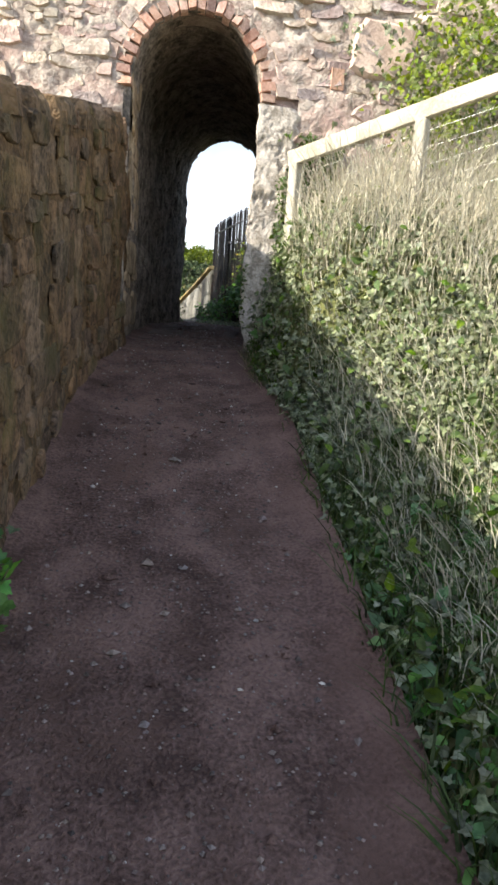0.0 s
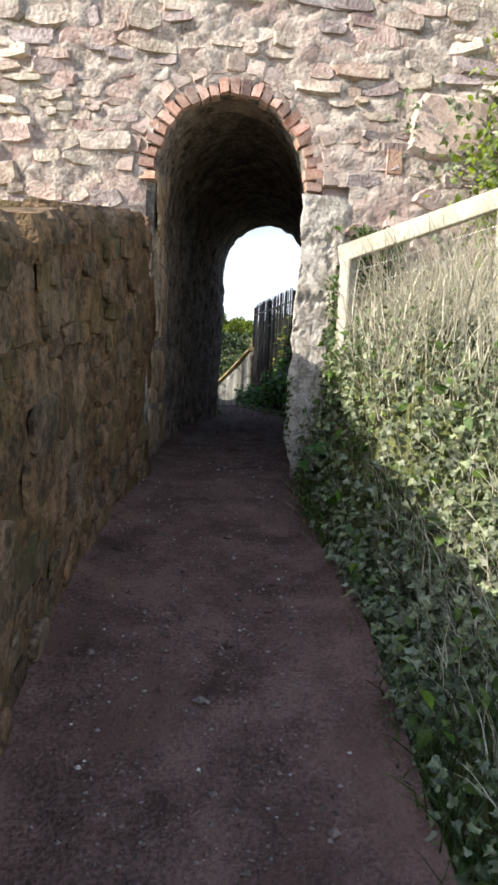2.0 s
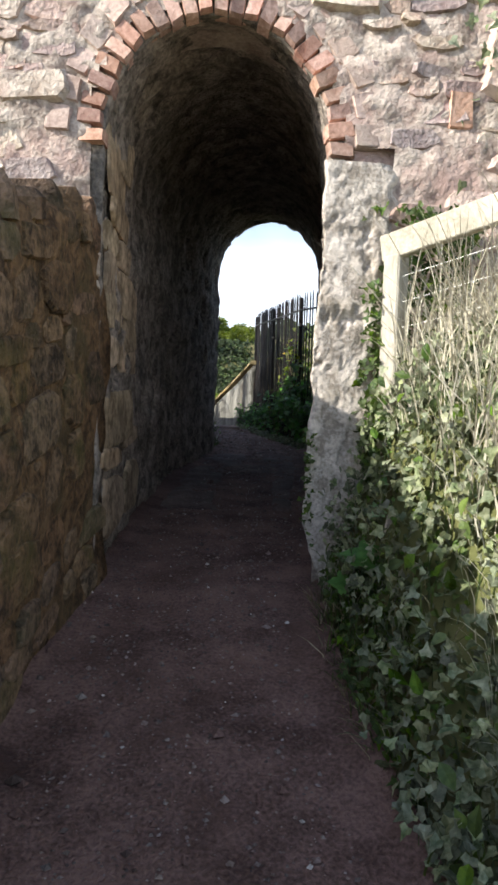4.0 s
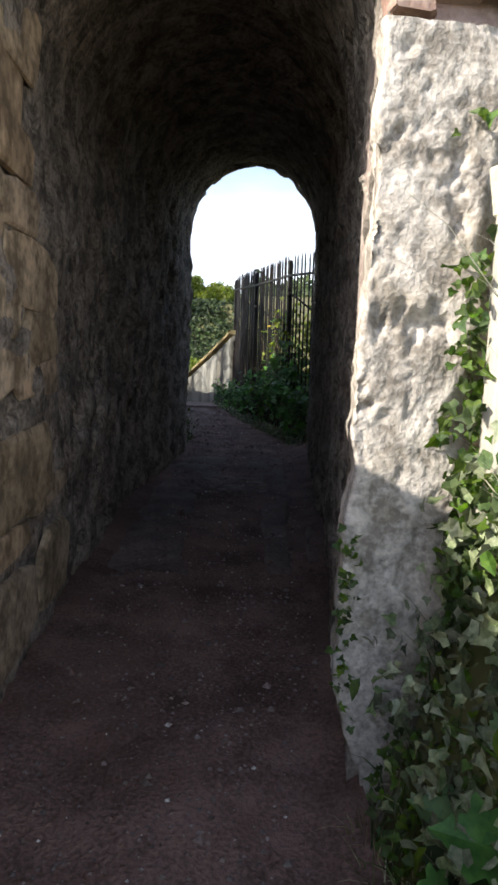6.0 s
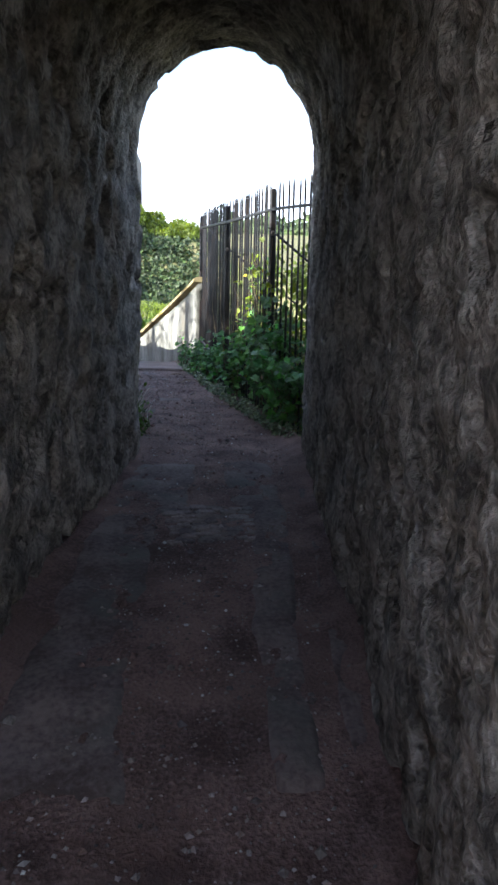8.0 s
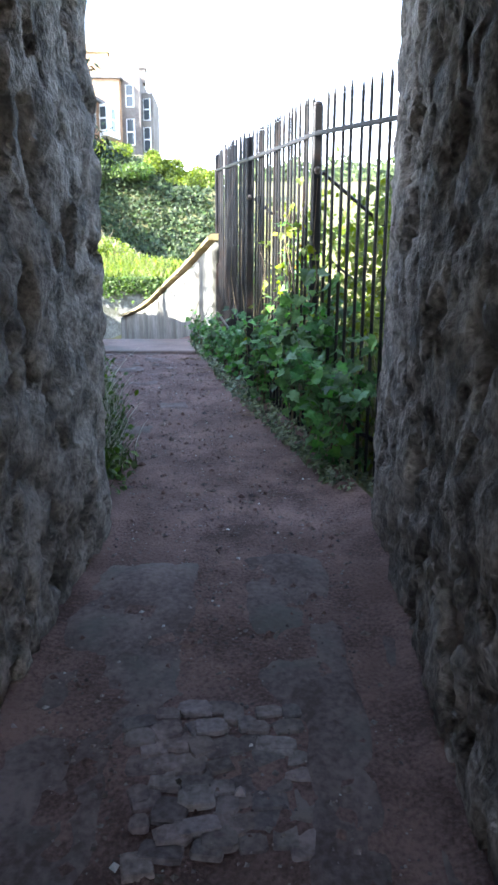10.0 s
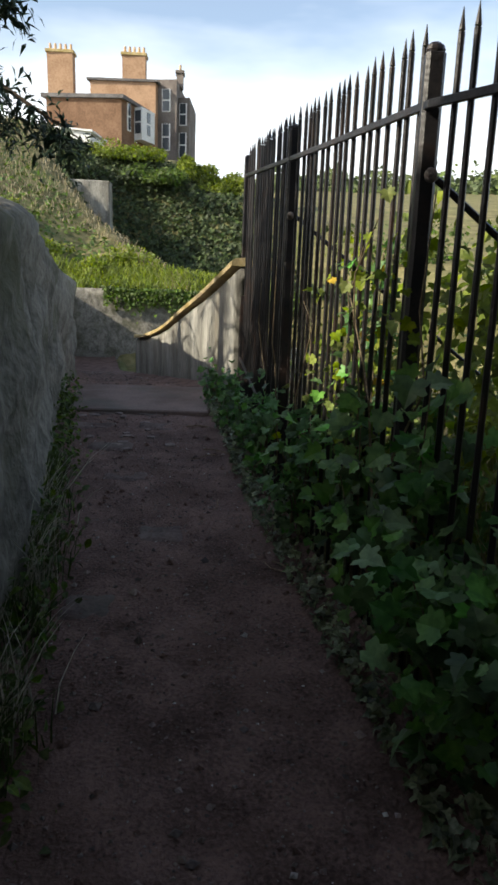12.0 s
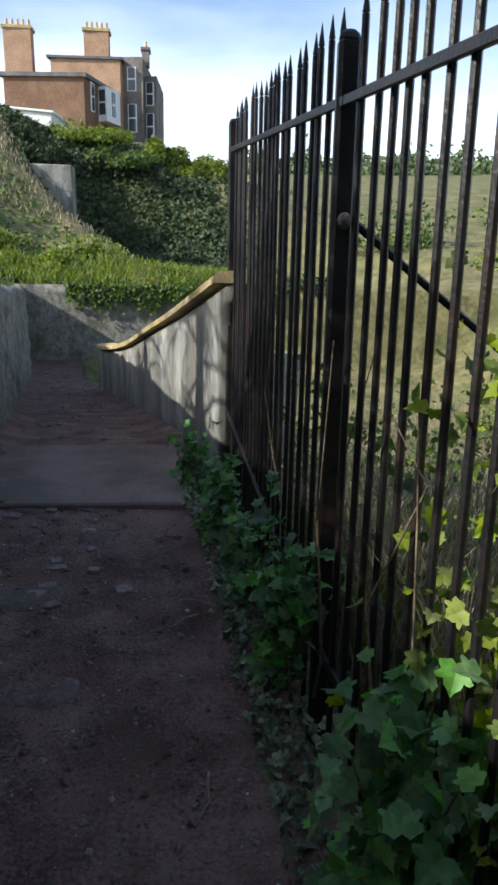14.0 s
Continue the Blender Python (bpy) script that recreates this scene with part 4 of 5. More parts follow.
sapling(on_floor(1.34, 12.15), 1.15, 0.26, 0.10, 1, 55, 260)
sapling(on_floor(1.28, 12.65), 1.05, 0.22, 0.10, 2, 50, 220)
sapling(on_floor(1.10, 13.25), 0.80, 0.20, 0.085, 3, 50, 190)
sapling(on_floor(0.95, 14.2), 0.68, 0.17, 0.08, 4, 46, 170)
sapling(on_floor(0.90, 14.8), 0.50, 0.15, 0.075, 5, 40, 120)
sapling(on_floor(0.80, 15.5), 0.50, 0.16, 0.075, 6, 38, 130)
sapling(on_floor(0.66, 16.3), 0.42, 0.15, 0.07, 7, 34, 120)
sapling(on_floor(1.38, 11.65), 0.85, 0.30, 0.099, 8, 46, 264)
sapling((1.37, 12.98, 1.75), 1.85, 0.17, 0.078, 9, 70, 150, "tall sapling with yellowing leaves behind the railing", 22)
sapling((0.80, 5.28, float(floor_z(5.28)) + 0.12), 0.30, 0.13, 0.17, 10, 16, 0, "broad-leaved green plant at the foot of the bank", 0)
bq = np.random.default_rng(77)
n = 520
gx, gz = 0.84 + np.abs(bq.normal(0, 0.22, n)), 1.55 + bq.uniform(0, 1, n) * 0.85
low = gz < 2.42 - 0.25 * np.abs(gx - 1.0)
gy = 5.74 - bq.uniform(0, 1, n) * np.interp(gx, [0.74, 1.1], [0.06, 0.25])
tagged(leaf_mass("jamb_bramble", np.stack([gx, gy, gz], 1)[low], np.tile([-0.3, -0.9, 0.35], (int(low.sum()), 1)), 0.045, LOBED, "bramble", seed=78), "bramble spreading over the foot of the pale jamb", "bramble", kind="stuff")
sapling((0.98, 5.35, float(floor_z(5.35)) + 0.1), 0.75, 0.16, 0.081, 12, 27, 44, "broad-leaved green plant beside the pale jamb", 0)
sapling((-0.55, 2.05, float(floor_z(2.05))), 0.24, 0.08, 0.08, 11, 20, 26, "small green plant at the foot of the garden wall", 0)

r7 = np.random.default_rng(91)
n = 420
fy = r7.uniform(4.6, 5.72, n)
fx = np.interp(fy, [4.6, 5.0, 5.87], [0.66, 0.60, 0.60]) + np.abs(r7.normal(0, 0.10, n))
foot = np.stack([fx, fy, np.maximum(ground_z(fx, fy), floor_z(fy)) - 0.01], 1)
tagged(blades("dead_grass", foot[:260], 0.13, 0.003, "hill_straw", seed=92, lean=0.6, way=(-0.15, -0.1, 0)), "withered grass stems hanging over the path edge", "grass", kind="stuff")
tagged(blades("foot_grass", foot[260:], 0.20, 0.004, "grass", seed=93, lean=0.6), "green grass at the foot of the pale jamb", "grass", kind="stuff")
n = 900
fy = r7.uniform(4.4, 5.75, n)
fx = np.interp(fy, [4.4, 5.0, 5.87], [0.70, 0.63, 0.66]) + np.abs(r7.normal(0, 0.13, n))
fz = np.maximum(ground_z(fx, fy), floor_z(fy)) + r7.uniform(0, 0.10, n)
tagged(leaf_mass("foot_ivy", np.stack([fx, fy, fz], 1), np.tile([-0.5, -0.3, 0.8], (n, 1)), 0.034, IVY, "bramble", seed=94), "ivy and weeds creeping over the soil by the jamb", "ivy", kind="stuff")
n = 70
iz = 1.62 + 0.60 * r7.uniform(0, 1, n) ** 0.9
ix = 0.585 + 0.012 * np.sin(iz * 9) + r7.normal(0, 0.016, n)
tagged(leaf_mass("corner_ivy", np.stack([ix, 5.80 - r7.uniform(0, 0.03, n), iz], 1), np.tile([-0.6, -0.8, 0.1], (n, 1)), 0.024, IVY, "bramble", seed=95), "thin ivy trailing down the corner of the jamb", "ivy", kind="stuff")

# ground cover and litter between path and railing
r5 = np.random.default_rng(41)
ly = r5.uniform(11.2, 16.8, 2600)
lx = np.interp(ly, [11, 12.2, 13.4, 14.2, 16.8], [1.32, 1.12, 0.92, 0.82, 0.55]) + np.abs(r5.normal(0, 0.16, 2600))
lz = floor_z(ly) + r5.uniform(0, 0.09, 2600)
tagged(leaf_mass("ground_ivy", np.stack([lx, ly, lz], 1), np.tile([-0.2, -0.1, 1.0], (2600, 1)), 0.045, IVY, "ivy", seed=42), "low ivy and leaf litter at the foot of the railing", "ivy", kind="stuff")

# rough growth behind the railing
n = 11000
bx, by = r5.uniform(1.2, 9.5, n), r5.uniform(11.2, 30, n)
ok = bx > np.where(by < 16.7, fence_line(by), 0.9) + 0.22
bx, by = bx[ok], by[ok]
tagged(blades("meadow_grass", np.stack([bx, by, ground_z(bx, by) - 0.03], 1), 0.6, 0.006, "hill_straw", seed=43), "tall dry meadow grass behind the railing", "grass", kind="stuff")
n = 9000
bx, by = r5.uniform(1.2, 7.0, n), r5.uniform(11.2, 26, n)
ok = bx > np.where(by < 16.7, fence_line(by), 0.9) + 0.2
bx, by = bx[ok], by[ok]
bz = ground_z(bx, by) + r5.uniform(0, 1, len(bx)) ** 1.5 * np.array([1.25 + 1.1 * noise.noise(Vector((a * 0.7, b * 0.7, 3.0))) for a, b in zip(bx, by)])
tagged(leaf_mass("nettles", np.stack([bx, by, bz], 1), np.tile([-0.2, -0.4, 0.8], (len(bx), 1)), 0.085, OVAL, "bramble", seed=44), "nettles and brambles growing behind the railing", "bramble", kind="stuff")
n = 24000
hy = 11.3 + 4.6 * r5.uniform(0, 1, n) ** 1.2
hx = fence_line(hy) + 0.28 + np.abs(r5.normal(0, 0.55, n))
hz = 1.6 + r5.uniform(0, 1, n) ** 1.3 * np.interp(hy, [11.3, 12.6, 13.0, 13.5, 16.0], [2.1, 1.9, 1.5, 0.6, 0.4])
gaps = np.array([noise.noise(Vector((a * 2.2, b * 2.2, c * 2.2))) > -0.12 for a, b, c in zip(hx, hy, hz)])
tagged(leaf_mass("hedge_behind_railing", np.stack([hx, hy, hz], 1)[gaps], np.tile([-0.5, -0.4, 0.5], (int(gaps.sum()), 1)), 0.08, OVAL, "hedge", seed=46), "sunlit tangle of shrubs behind the railing", "hedge", kind="stuff")
n = 2600
hy = r5.uniform(11.4, 15.5, n)
hx = fence_line(hy) + 0.25 + np.abs(r5.normal(0, 0.6, n))
tagged(blades("dead_stalks", np.stack([hx, hy, ground_z(hx, hy)], 1), 1.2, 0.005, "hill_straw", seed=47, lean=0.2), "tall dead stalks behind the railing", "grass", kind="stuff")
# climber on the railing
n = 700
cy = r5.uniform(12.2, 13.6, n)
cz = 2.2 + r5.uniform(0, 1, n) ** 1.2 * np.array([1.25 + 0.5 * noise.noise(Vector((a * 2.5, 0.0, 1.0))) for a in cy])
cx = fence_line(cy) + r5.normal(0.10, 0.10, n)
tagged(leaf_mass("climber", np.stack([cx, cy, cz], 1), np.tile([-0.5, -0.5, 0.4], (n, 1)), 0.045, LOBED, "hedge", seed=45), "sunlit yellow-green climber on the railing", "climber", kind="stuff")


def dead_stems():
    bm = bmesh.new()
    r = random.Random(8)
    for k in range(9):
        y = r.uniform(12.4, 14.6)
        x = float(fence_line(y)) - 0.03
        pts = [(x, y, float(floor_z(y)) + 0.1)]
        for i in range(5):
            px_, py_, pz_ = pts[-1]
            pts.append((px_ + r.uniform(-0.05, 0.04), py_ + r.uniform(-0.25, 0.25), pz_ + r.uniform(0.1, 0.5)))
        tube(bm, pts, [0.006, 0.006, 0.005, 0.004, 0.003, 0.002], 5)
    return tagged(mesh_object("dead_stems", bm, "stem"), "dry woody stems tangled in the railing", "stems", kind="stuff")


dead_stems()


def twigs():
    """Fallen dry twigs beside the railing and on the path edge."""
    r = random.Random(27)
    for k in range(14):
        y = r.uniform(11.9, 15.6)
        x = float(path_right(y)) + r.uniform(-0.38, 0.12)
        a, length = r.uniform(0, 6.28), r.uniform(0.12, 0.42)
        t = thing("twig", (x, y, float(floor_z(y)) + 0.012), "dry brown twig lying on the path edge", "twig", "fallen twigs")
        bm = bmesh.new()
        pts = [(math.cos(a + 0.25 * math.sin(3 * f)) * length * f, math.sin(a + 0.25 * math.sin(3 * f)) * length * f, 0.012 * math.sin(5 * f)) for f in (0, 0.3, 0.6, 1.0)]
        tube(bm, pts, [0.0045, 0.004, 0.003, 0.0015], 6)
        part("stick", bm, "twig", t)


twigs()


def conifer(at, seed, dense=200):
    t = thing("conifer", at, "dark green conifer with drooping boughs behind the wall", "tree")
    r = random.Random(seed)
    bm = bmesh.new()
    tube(bm, [(0, 0, -0.3), (0.05, 0, 2.5), (0, 0.05, 5.0), (0, 0, 7.5)], [0.16, 0.13, 0.08, 0.01], 9)
    part("trunk", bm, "bark", t)
    pts, nor = [], []
    for k in range(60):
        z = 1.15 + 6.0 * k / 60
        a = k * 2.4 + r.uniform(-0.3, 0.3)
        reach = (2.1 - 0.25 * z) * r.uniform(0.75, 1.1)
        bough = [Vector((math.cos(a) * reach * f, math.sin(a) * reach * f, z + 0.25 * f - 0.75 * f * f)) for f in (0.03, 0.35, 0.7, 1.0)]
        bm = bmesh.new()
        tube(bm, bough, [0.03, 0.022, 0.014, 0.004], 5)
        part("bough", bm, "bark", t)
        for i in range(dense):
            f = r.uniform(0.15, 1.0)
            j = min(2, int(f * 3))
            p = bough[j].lerp(bough[j + 1], f * 3 - j)
            side = Vector((-math.sin(a), math.cos(a), 0)) * r.gauss(0, 0.27 * (1.2 - f))
            pts.append(tuple(p + side + Vector((0, 0, r.gauss(-0.06, 0.07)))))
            nor.append((r.gauss(0, 0.4), r.gauss(0, 0.4), 1))
    leaf_mass("needles", np.array(pts), np.array(nor), 0.09, [(0, 0), (0.11, 0.3), (0, 0.8), (-0.11, 0.3)], "needle", t, 0.5, seed, 0.4)
    return t


conifer((-1.72, 13.7, 3.2), 3, 1100)
# two more conifers, out of view, added to cast shade on the parapet
conifer((-4.4, 15.5, float(ground_z(-4.4, 15.5))), 5)
conifer((-5.2, 18.0, float(ground_z(-5.2, 18.0))), 6)

# bank above the retaining walls
n = 15000
bx, by = r5.uniform(-16, 8, n), 35.3 + 28 * r5.uniform(0, 1, n) ** 1.5
keep = bx < 6
bx, by = bx[keep], by[keep]
bz = ground_z(bx, by)
strip = np.abs(bx - spur_line(by) + 0.35) < 0.55 + 0.02 * (by - 36)
right = bx > spur_line(by) + 0.2
P = np.stack([bx, by, bz], 1)
tagged(blades("bank_straw", P[strip | (~right & (by > 42))], 0.42, 0.022, "hill_straw", seed=51), "dry pale grass along the crest of the bank", "grass", kind="stuff")
L = P[~strip & ~right]
tagged(leaf_mass("bank_scrub", L + np.array([0, 0, 0.1]), np.tile([-0.2, -0.5, 0.8], (len(L), 1)), 0.24, OVAL, "bramble", seed=52), "sunlit green scrub on the bank", "scrub", kind="stuff")
# right of the spur the leaf colour is darkened to stand for shade
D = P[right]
tagged(leaf_mass("bank_ivy", D + np.array([0, 0, 0.08]), np.tile([0.1, -0.6, 0.8], (len(D), 1)), 0.34, IVY, "shade_tinted_leaf", seed=53), "ivy over the slope, its colour darkened to stand for shade", "ivy", kind="stuff")
gx2, gy2 = r5.uniform(-6, 3, 5200), r5.uniform(35.2, 37.6, 5200)
tagged(blades("bank_grass", np.stack([gx2, gy2, ground_z(gx2, gy2)], 1), 0.5, 0.025, "hedge", seed=54), "lush grass along the top of the retaining wall", "grass", kind="stuff")
vy = r5.uniform(11.2, 16.6, 1500)
vx = wall_line(vy) + np.abs(r5.normal(0, 0.09, 1500)) + 0.02
vz = floor_z(vy) + r5.uniform(0, 1, 1500) ** 2 * 0.3
tagged(leaf_mass("verge_weeds", np.stack([vx, vy, vz], 1), np.tile([0.5, -0.3, 0.7], (1500, 1)), 0.05, OVAL, "bramble", seed=57), "green weeds along the foot of the retaining wall", "weeds", kind="stuff")
n = 2600
vx = r5.uniform(-3.4, 4, n)
vz = 2.45 - np.abs(r5.normal(0, 0.32, n)) * (0.7 + 0.6 * np.sin(vx * 2.1) ** 2)
tagged(leaf_mass("hanging_ivy", np.stack([vx, 34.75 + 0.04 * (vx + 5) - r5.uniform(0, 0.15, n), vz], 1), np.tile([0, -1, 0.3], (n, 1)), 0.13, IVY, "bramble", seed=60), "ivy hanging over the retaining wall at the bend", "ivy", kind="stuff")
# growth on the top of the near retaining wall
n = 1500
wy = r5.uniform(14, 30, n)
wx = wall_line(wy) - r5.uniform(0.1, 1.6, n)
tagged(blades("wall_top_grass", np.stack([wx, wy, ground_z(wx, wy)], 1), 0.35, 0.008, "grass", seed=55), "grass on the ground above the retaining wall", "grass", kind="stuff")
# tuft of the field's far hedge line
n = 11000
fx = r5.uniform(2, 130, n)
fy = 150 + r5.normal(0, 4, n) - fx * 0.35
fz = ground_z(fx, fy) + np.abs(r5.normal(0, 1.6, n)) * (0.6 + 0.5 * np.sin(fx * 0.35) ** 2)
tagged(leaf_mass("far_hedgerow", np.stack([fx, fy, fz], 1), np.tile([0, -1, 0.5], (n, 1)), 1.3, OVAL, "far_trees", seed=56), "distant hedgerow along the field", "hedgerow", kind="stuff")
bm = bmesh.new()
box(bm, (-1.5, -0.6, 0.0), (0.95, 0.6, 3.75), 0.05)
block = tagged(mesh_object("concrete_block", bm, "parapet"), "pale concrete block on the hillside", "block")
block.location = (-6.5, 51, 4.2)
bm = bmesh.new()
box(bm, (-2.2, -0.1, -0.5), (1.6, 0.1, 0.9), 0.02)
n = 15000
hb = r5.uniform(49, 63, n)
ha = spur_line(hb) + r5.uniform(0.2, 14, n)
mass = np.stack([ha, hb, ground_z(ha, hb) + r5.uniform(0, 0.35, n)], 1)
tagged(leaf_mass("hollow_ivy", mass[:9500], np.tile([0.1, -0.6, 0.8], (9500, 1)), 0.34, IVY, "shade_tinted_leaf", seed=58), "ivy thick over the back of the hollow, coloured dark as if shaded", "ivy", kind="stuff")
tagged(leaf_mass("hollow_bramble", mass[9500:], np.tile([0.1, -0.6, 0.8], (n - 9500, 1)), 0.26, OVAL, "shade_tinted_leaf", seed=59), "brambles scattered over the back of the hollow, shade put into their colour", "bramble", kind="stuff")
gw = tagged(mesh_object("garden_wall", bm, "parapet"), "short pale garden wall below the hedge", "wall")
gw.location = (1.9, 63, float(ground_z(1.9, 63)))

# ---- masonry pieces ----


def stone_mesh(seed, material, cut=0.16):
    """An irregular block: unit width and height, face one unit proud towards -y."""
    r = random.Random(seed)
    ring = []
    for cx, cz in ((-1, -1), (1, -1), (1, 1), (-1, 1)):
        a, b = r.uniform(0.06, cut), r.uniform(0.06, cut)
        first, second = (cx * 0.5, cz * (0.5 - b)), (cx * (0.5 - a), cz * 0.5)
        ring += [first, second] if cx * cz > 0 else [second, first]
    ring = [(x + r.uniform(-0.05, 0.05), z + r.uniform(-0.05, 0.05)) for x, z in ring]
    v = [(x, 0.8, z) for x, z in ring] + [(x * 0.98, -0.45 + r.uniform(-0.15, 0.15), z * 0.97) for x, z in ring]
    tx, tz = r.uniform(-0.35, 0.35), r.uniform(-0.35, 0.35)
    v += [(x * 0.88 + r.uniform(-0.02, 0.02), -1 + tx * x + tz * z + r.uniform(-0.06, 0.06), z * 0.84) for x, z in ring]
    f = [tuple(range(16, 24))]
    for k in range(8):
        j = (k + 1) % 8
        f += [(k, j, 8 + j, 8 + k), (8 + k, 8 + j, 16 + j, 16 + k)]
    data = bpy.data.meshes.new("stone")
    data.from_pydata(v, [], f)
    data.materials.append(MAT[material])
    data.update()
    return data


def courses(u0, u1, v0, v1, width, height, skip, rnd, wave=0.025, spread=-0.012):
    """Rubble courses over a face: (u, v, width, height) of each stone."""
    out, v = [], v0
    while v < v1:
        h = rnd.uniform(*height)
        u = u0 + rnd.uniform(-0.2, 0)
        while u < u1:
            w = rnd.uniform(*width) * (1.25 if h > sum(height) / 2 else 0.85)
            parts = [(v + h / 2, h)]
            if h > height[0] * 1.5 and w < 0.24 and rnd.random() < 0.4:
                s = rnd.uniform(0.4, 0.6)
                parts = [(v + h * s / 2, h * s), (v + h * (1 + s) / 2, h * (1 - s))]
            for c, hh in parts:
                dv = wave * math.sin(u * 2.1 + v * 3) + 0.4 * wave * math.sin(u * 7 + v * 9)
                if not skip(u + w / 2, c + dv, w, hh):
                    out.append((u + w / 2, c + dv, w + spread, hh + 0.7 * spread))
            u += w
        v += h
    return out


def lay(stones, place, depth, variants, parent, near, limit, name, rnd, rest_name, rest_label, tilt=1.0):
    """Lays stones as single objects where near() is least, and the rest as one mesh."""
    stones = sorted(stones, key=near)
    rest_v, rest_f = [], []
    for i, s in enumerate(stones):
        u, v, w, h = s
        m = place(u, v) @ pose(0, 0, 0, rnd.gauss(0, 1.5) * tilt, rnd.gauss(0, 2.2) * tilt, rnd.gauss(0, 2.5) * tilt) @ Matrix.Diagonal((w, rnd.uniform(*depth), h, 1))
        data = variants[rnd.randrange(len(variants))]
        if i < limit:
            ob = new(name, data)
            ob.parent = parent
            ob.matrix_world = m
        else:
            k = len(rest_v)
            rest_v += [tuple(m @ q.co) for q in data.vertices]
            rest_f += [tuple(k + a for a in p.vertices) for p in data.polygons]
    if rest_v:
        ob = raw(rest_name, rest_v, rest_f, "rest_stone" if rest_name == "rubble" else "wall_stone", parent)
        tagged(ob, rest_label, kind="stuff")


MAT["rest_stone"] = surface("pale_sandstone_rest", (0.34, 0.26, 0.21), (0.64, 0.55, 0.46), 7, 40, bump=0.9, deep=0.04, island=0.25, stain=(0.42, 0.26, 0.23), stain_scale=1.3)
rnd = random.Random(14)
A0, B0 = float(tunnel_left(Y0)), float(tunnel_right(Y0))
C0, R0 = (A0 + B0) / 2, (B0 - A0) / 2
RING = 0.30


def skip_portal(x, z, w, h):
    if 1.36 < x < 1.98 and 3.78 < z < 4.32:
        return True
    if z < SPRING0 + 0.02:
        return A0 - w / 2 - 0.01 < x < B0 + w / 2 + 0.01 or (B0 < x < B0 + 0.42 and z < 3.45) or (x < -0.95 and z < 2.6) or z < 1.2
    d = math.hypot((x - C0) / (R0 + RING), (z - SPRING0) / (R0 * 1.12 + RING))
    return d < 1.0 + 0.12 * w




def rubble_backing():
    """Coarse weathered masonry between the larger stones of the bridge wall."""
    us, vs = axis([(-3.6, 0.035), (3.6, 0.035)]), axis([(1.25, 0.035), (5.86, 0.035)])
    idx, verts, faces = {}, [], []

    def open_at(x, z):
        if z < SPRING0:
            return A0 - 0.03 < x < B0 + 0.30
        return math.hypot((x - C0) / (R0 + 0.06), (z - SPRING0) / (R0 * 1.12 + 0.06)) < 1.0

    def vert(i, j):
        if (i, j) not in idx:
            x, z = us[i], vs[j]
            wob = 0.09 * rough((x, 0, z), 3.5, 41)
            first, second = noise.voronoi(Vector(((x + wob) * 4.2, 0.3, (z - wob) * 8.5)))[0][:2]
            r = 0.020 + 0.022 * min(1.0, (second - first) / 0.22) + 0.016 * rough((x, 0, z), 5, 42) + 0.010 * rough((x, 0, z * 1.3), 17, 43)
            idx[i, j] = len(verts)
            verts.append((x, Y0 - max(0.004, r), z))
        return idx[i, j]

    for j in range(len(vs) - 1):
        for i in range(len(us) - 1):
            if not any(open_at(us[i + a], vs[j + b]) for a in (0, 1) for b in (0, 1)):
                faces.append((vert(i, j), vert(i + 1, j), vert(i + 1, j + 1), vert(i, j + 1)))
    tagged(raw("rubble_backing", verts, faces, "rubble_face", portal, True), "weathered rubble and lime mortar between larger stones")


rubble_backing()
portal_stones = courses(-3.6, 3.6, 1.2, 5.85, (0.08, 0.38), (0.05, 0.165), skip_portal, rnd, 0.07, 0.012)
face_variants = [stone_mesh(k, ("face_stone", "pink_stone", "face_stone", "mauve_stone", "face_stone")[k % 5], 0.38) for k in range(20)]
lay(portal_stones, lambda u, v: Matrix.Translation((u, Y0, v)), (0.018, 0.062), face_variants, portal, lambda s: math.hypot(s[0] - 0.2, s[1] - 4.1), 270, "stone", rnd, "rubble", "sandstone rubble of the bridge wall", 2.2)
# jamb of pale worn masonry, wrapping the corner of the opening
jx = np.linspace(0, 1, 62)
jz = axis([(1.3, 0.016), (3.52, 0.016)])
jg = np.zeros((len(jz), len(jx), 3))
for i, z in enumerate(jz):
    for j, s in enumerate(jx):
        along = s * 0.74 - 0.26
        edge = 0.03 * rough((0.3, 0, z), 2.2, 6) + 0.014 * rough((0.3, 0, z), 9, 7) + 0.08 * max(0, 1 - (z - 1.4) / 0.38) - 0.02 * math.exp(-((z - 2.0) / 0.3) ** 2)
        x = B0 - 0.035 + 0.16 * max(0, -along) + edge + max(0, along) * (0.8 + 0.25 * rough((1.3, 2, z), 3.0, 6))
        y = Y0 - 0.055 + max(0, -along)
        wear = 0.009 * rough((x, y, z), 2.2, 12) + 0.004 * rough((x, y, z), 14, 3) + 0.005 * rough((x, y, z), 34, 8)
        bend_x, bend_z = 0.12 * rough((x, y, z), 4, 21), 0.12 * rough((x, y, z), 4, 22)
        cell = noise.voronoi(Vector(((x + bend_x) * 3.0, y * 3, (z + bend_z) * 5.2)))[0]
        wear += 0.22 * min(0.0, cell[1] - cell[0] - 0.045)
        wear -= 0.09 * max(0, rough((x, y, z * 0.7), 9.0, 31) - 0.42)
        if along < 0:
            jg[i, j] = (x - wear * 0.5 + 0.07 * max(0, -along - 0.18) / 0.08, y, z)
        else:
            jg[i, j] = (x, y - wear * min(1, (1 - s) * 8) + 0.05 * max(0, s - 0.85) / 0.15, z)
tagged(sheet("jamb", jg, "jamb", portal), "whitewashed worn stone jamb")
big = new("boulder_stone", stone_mesh(77, "arch_stone", 0.3))
big.parent = portal
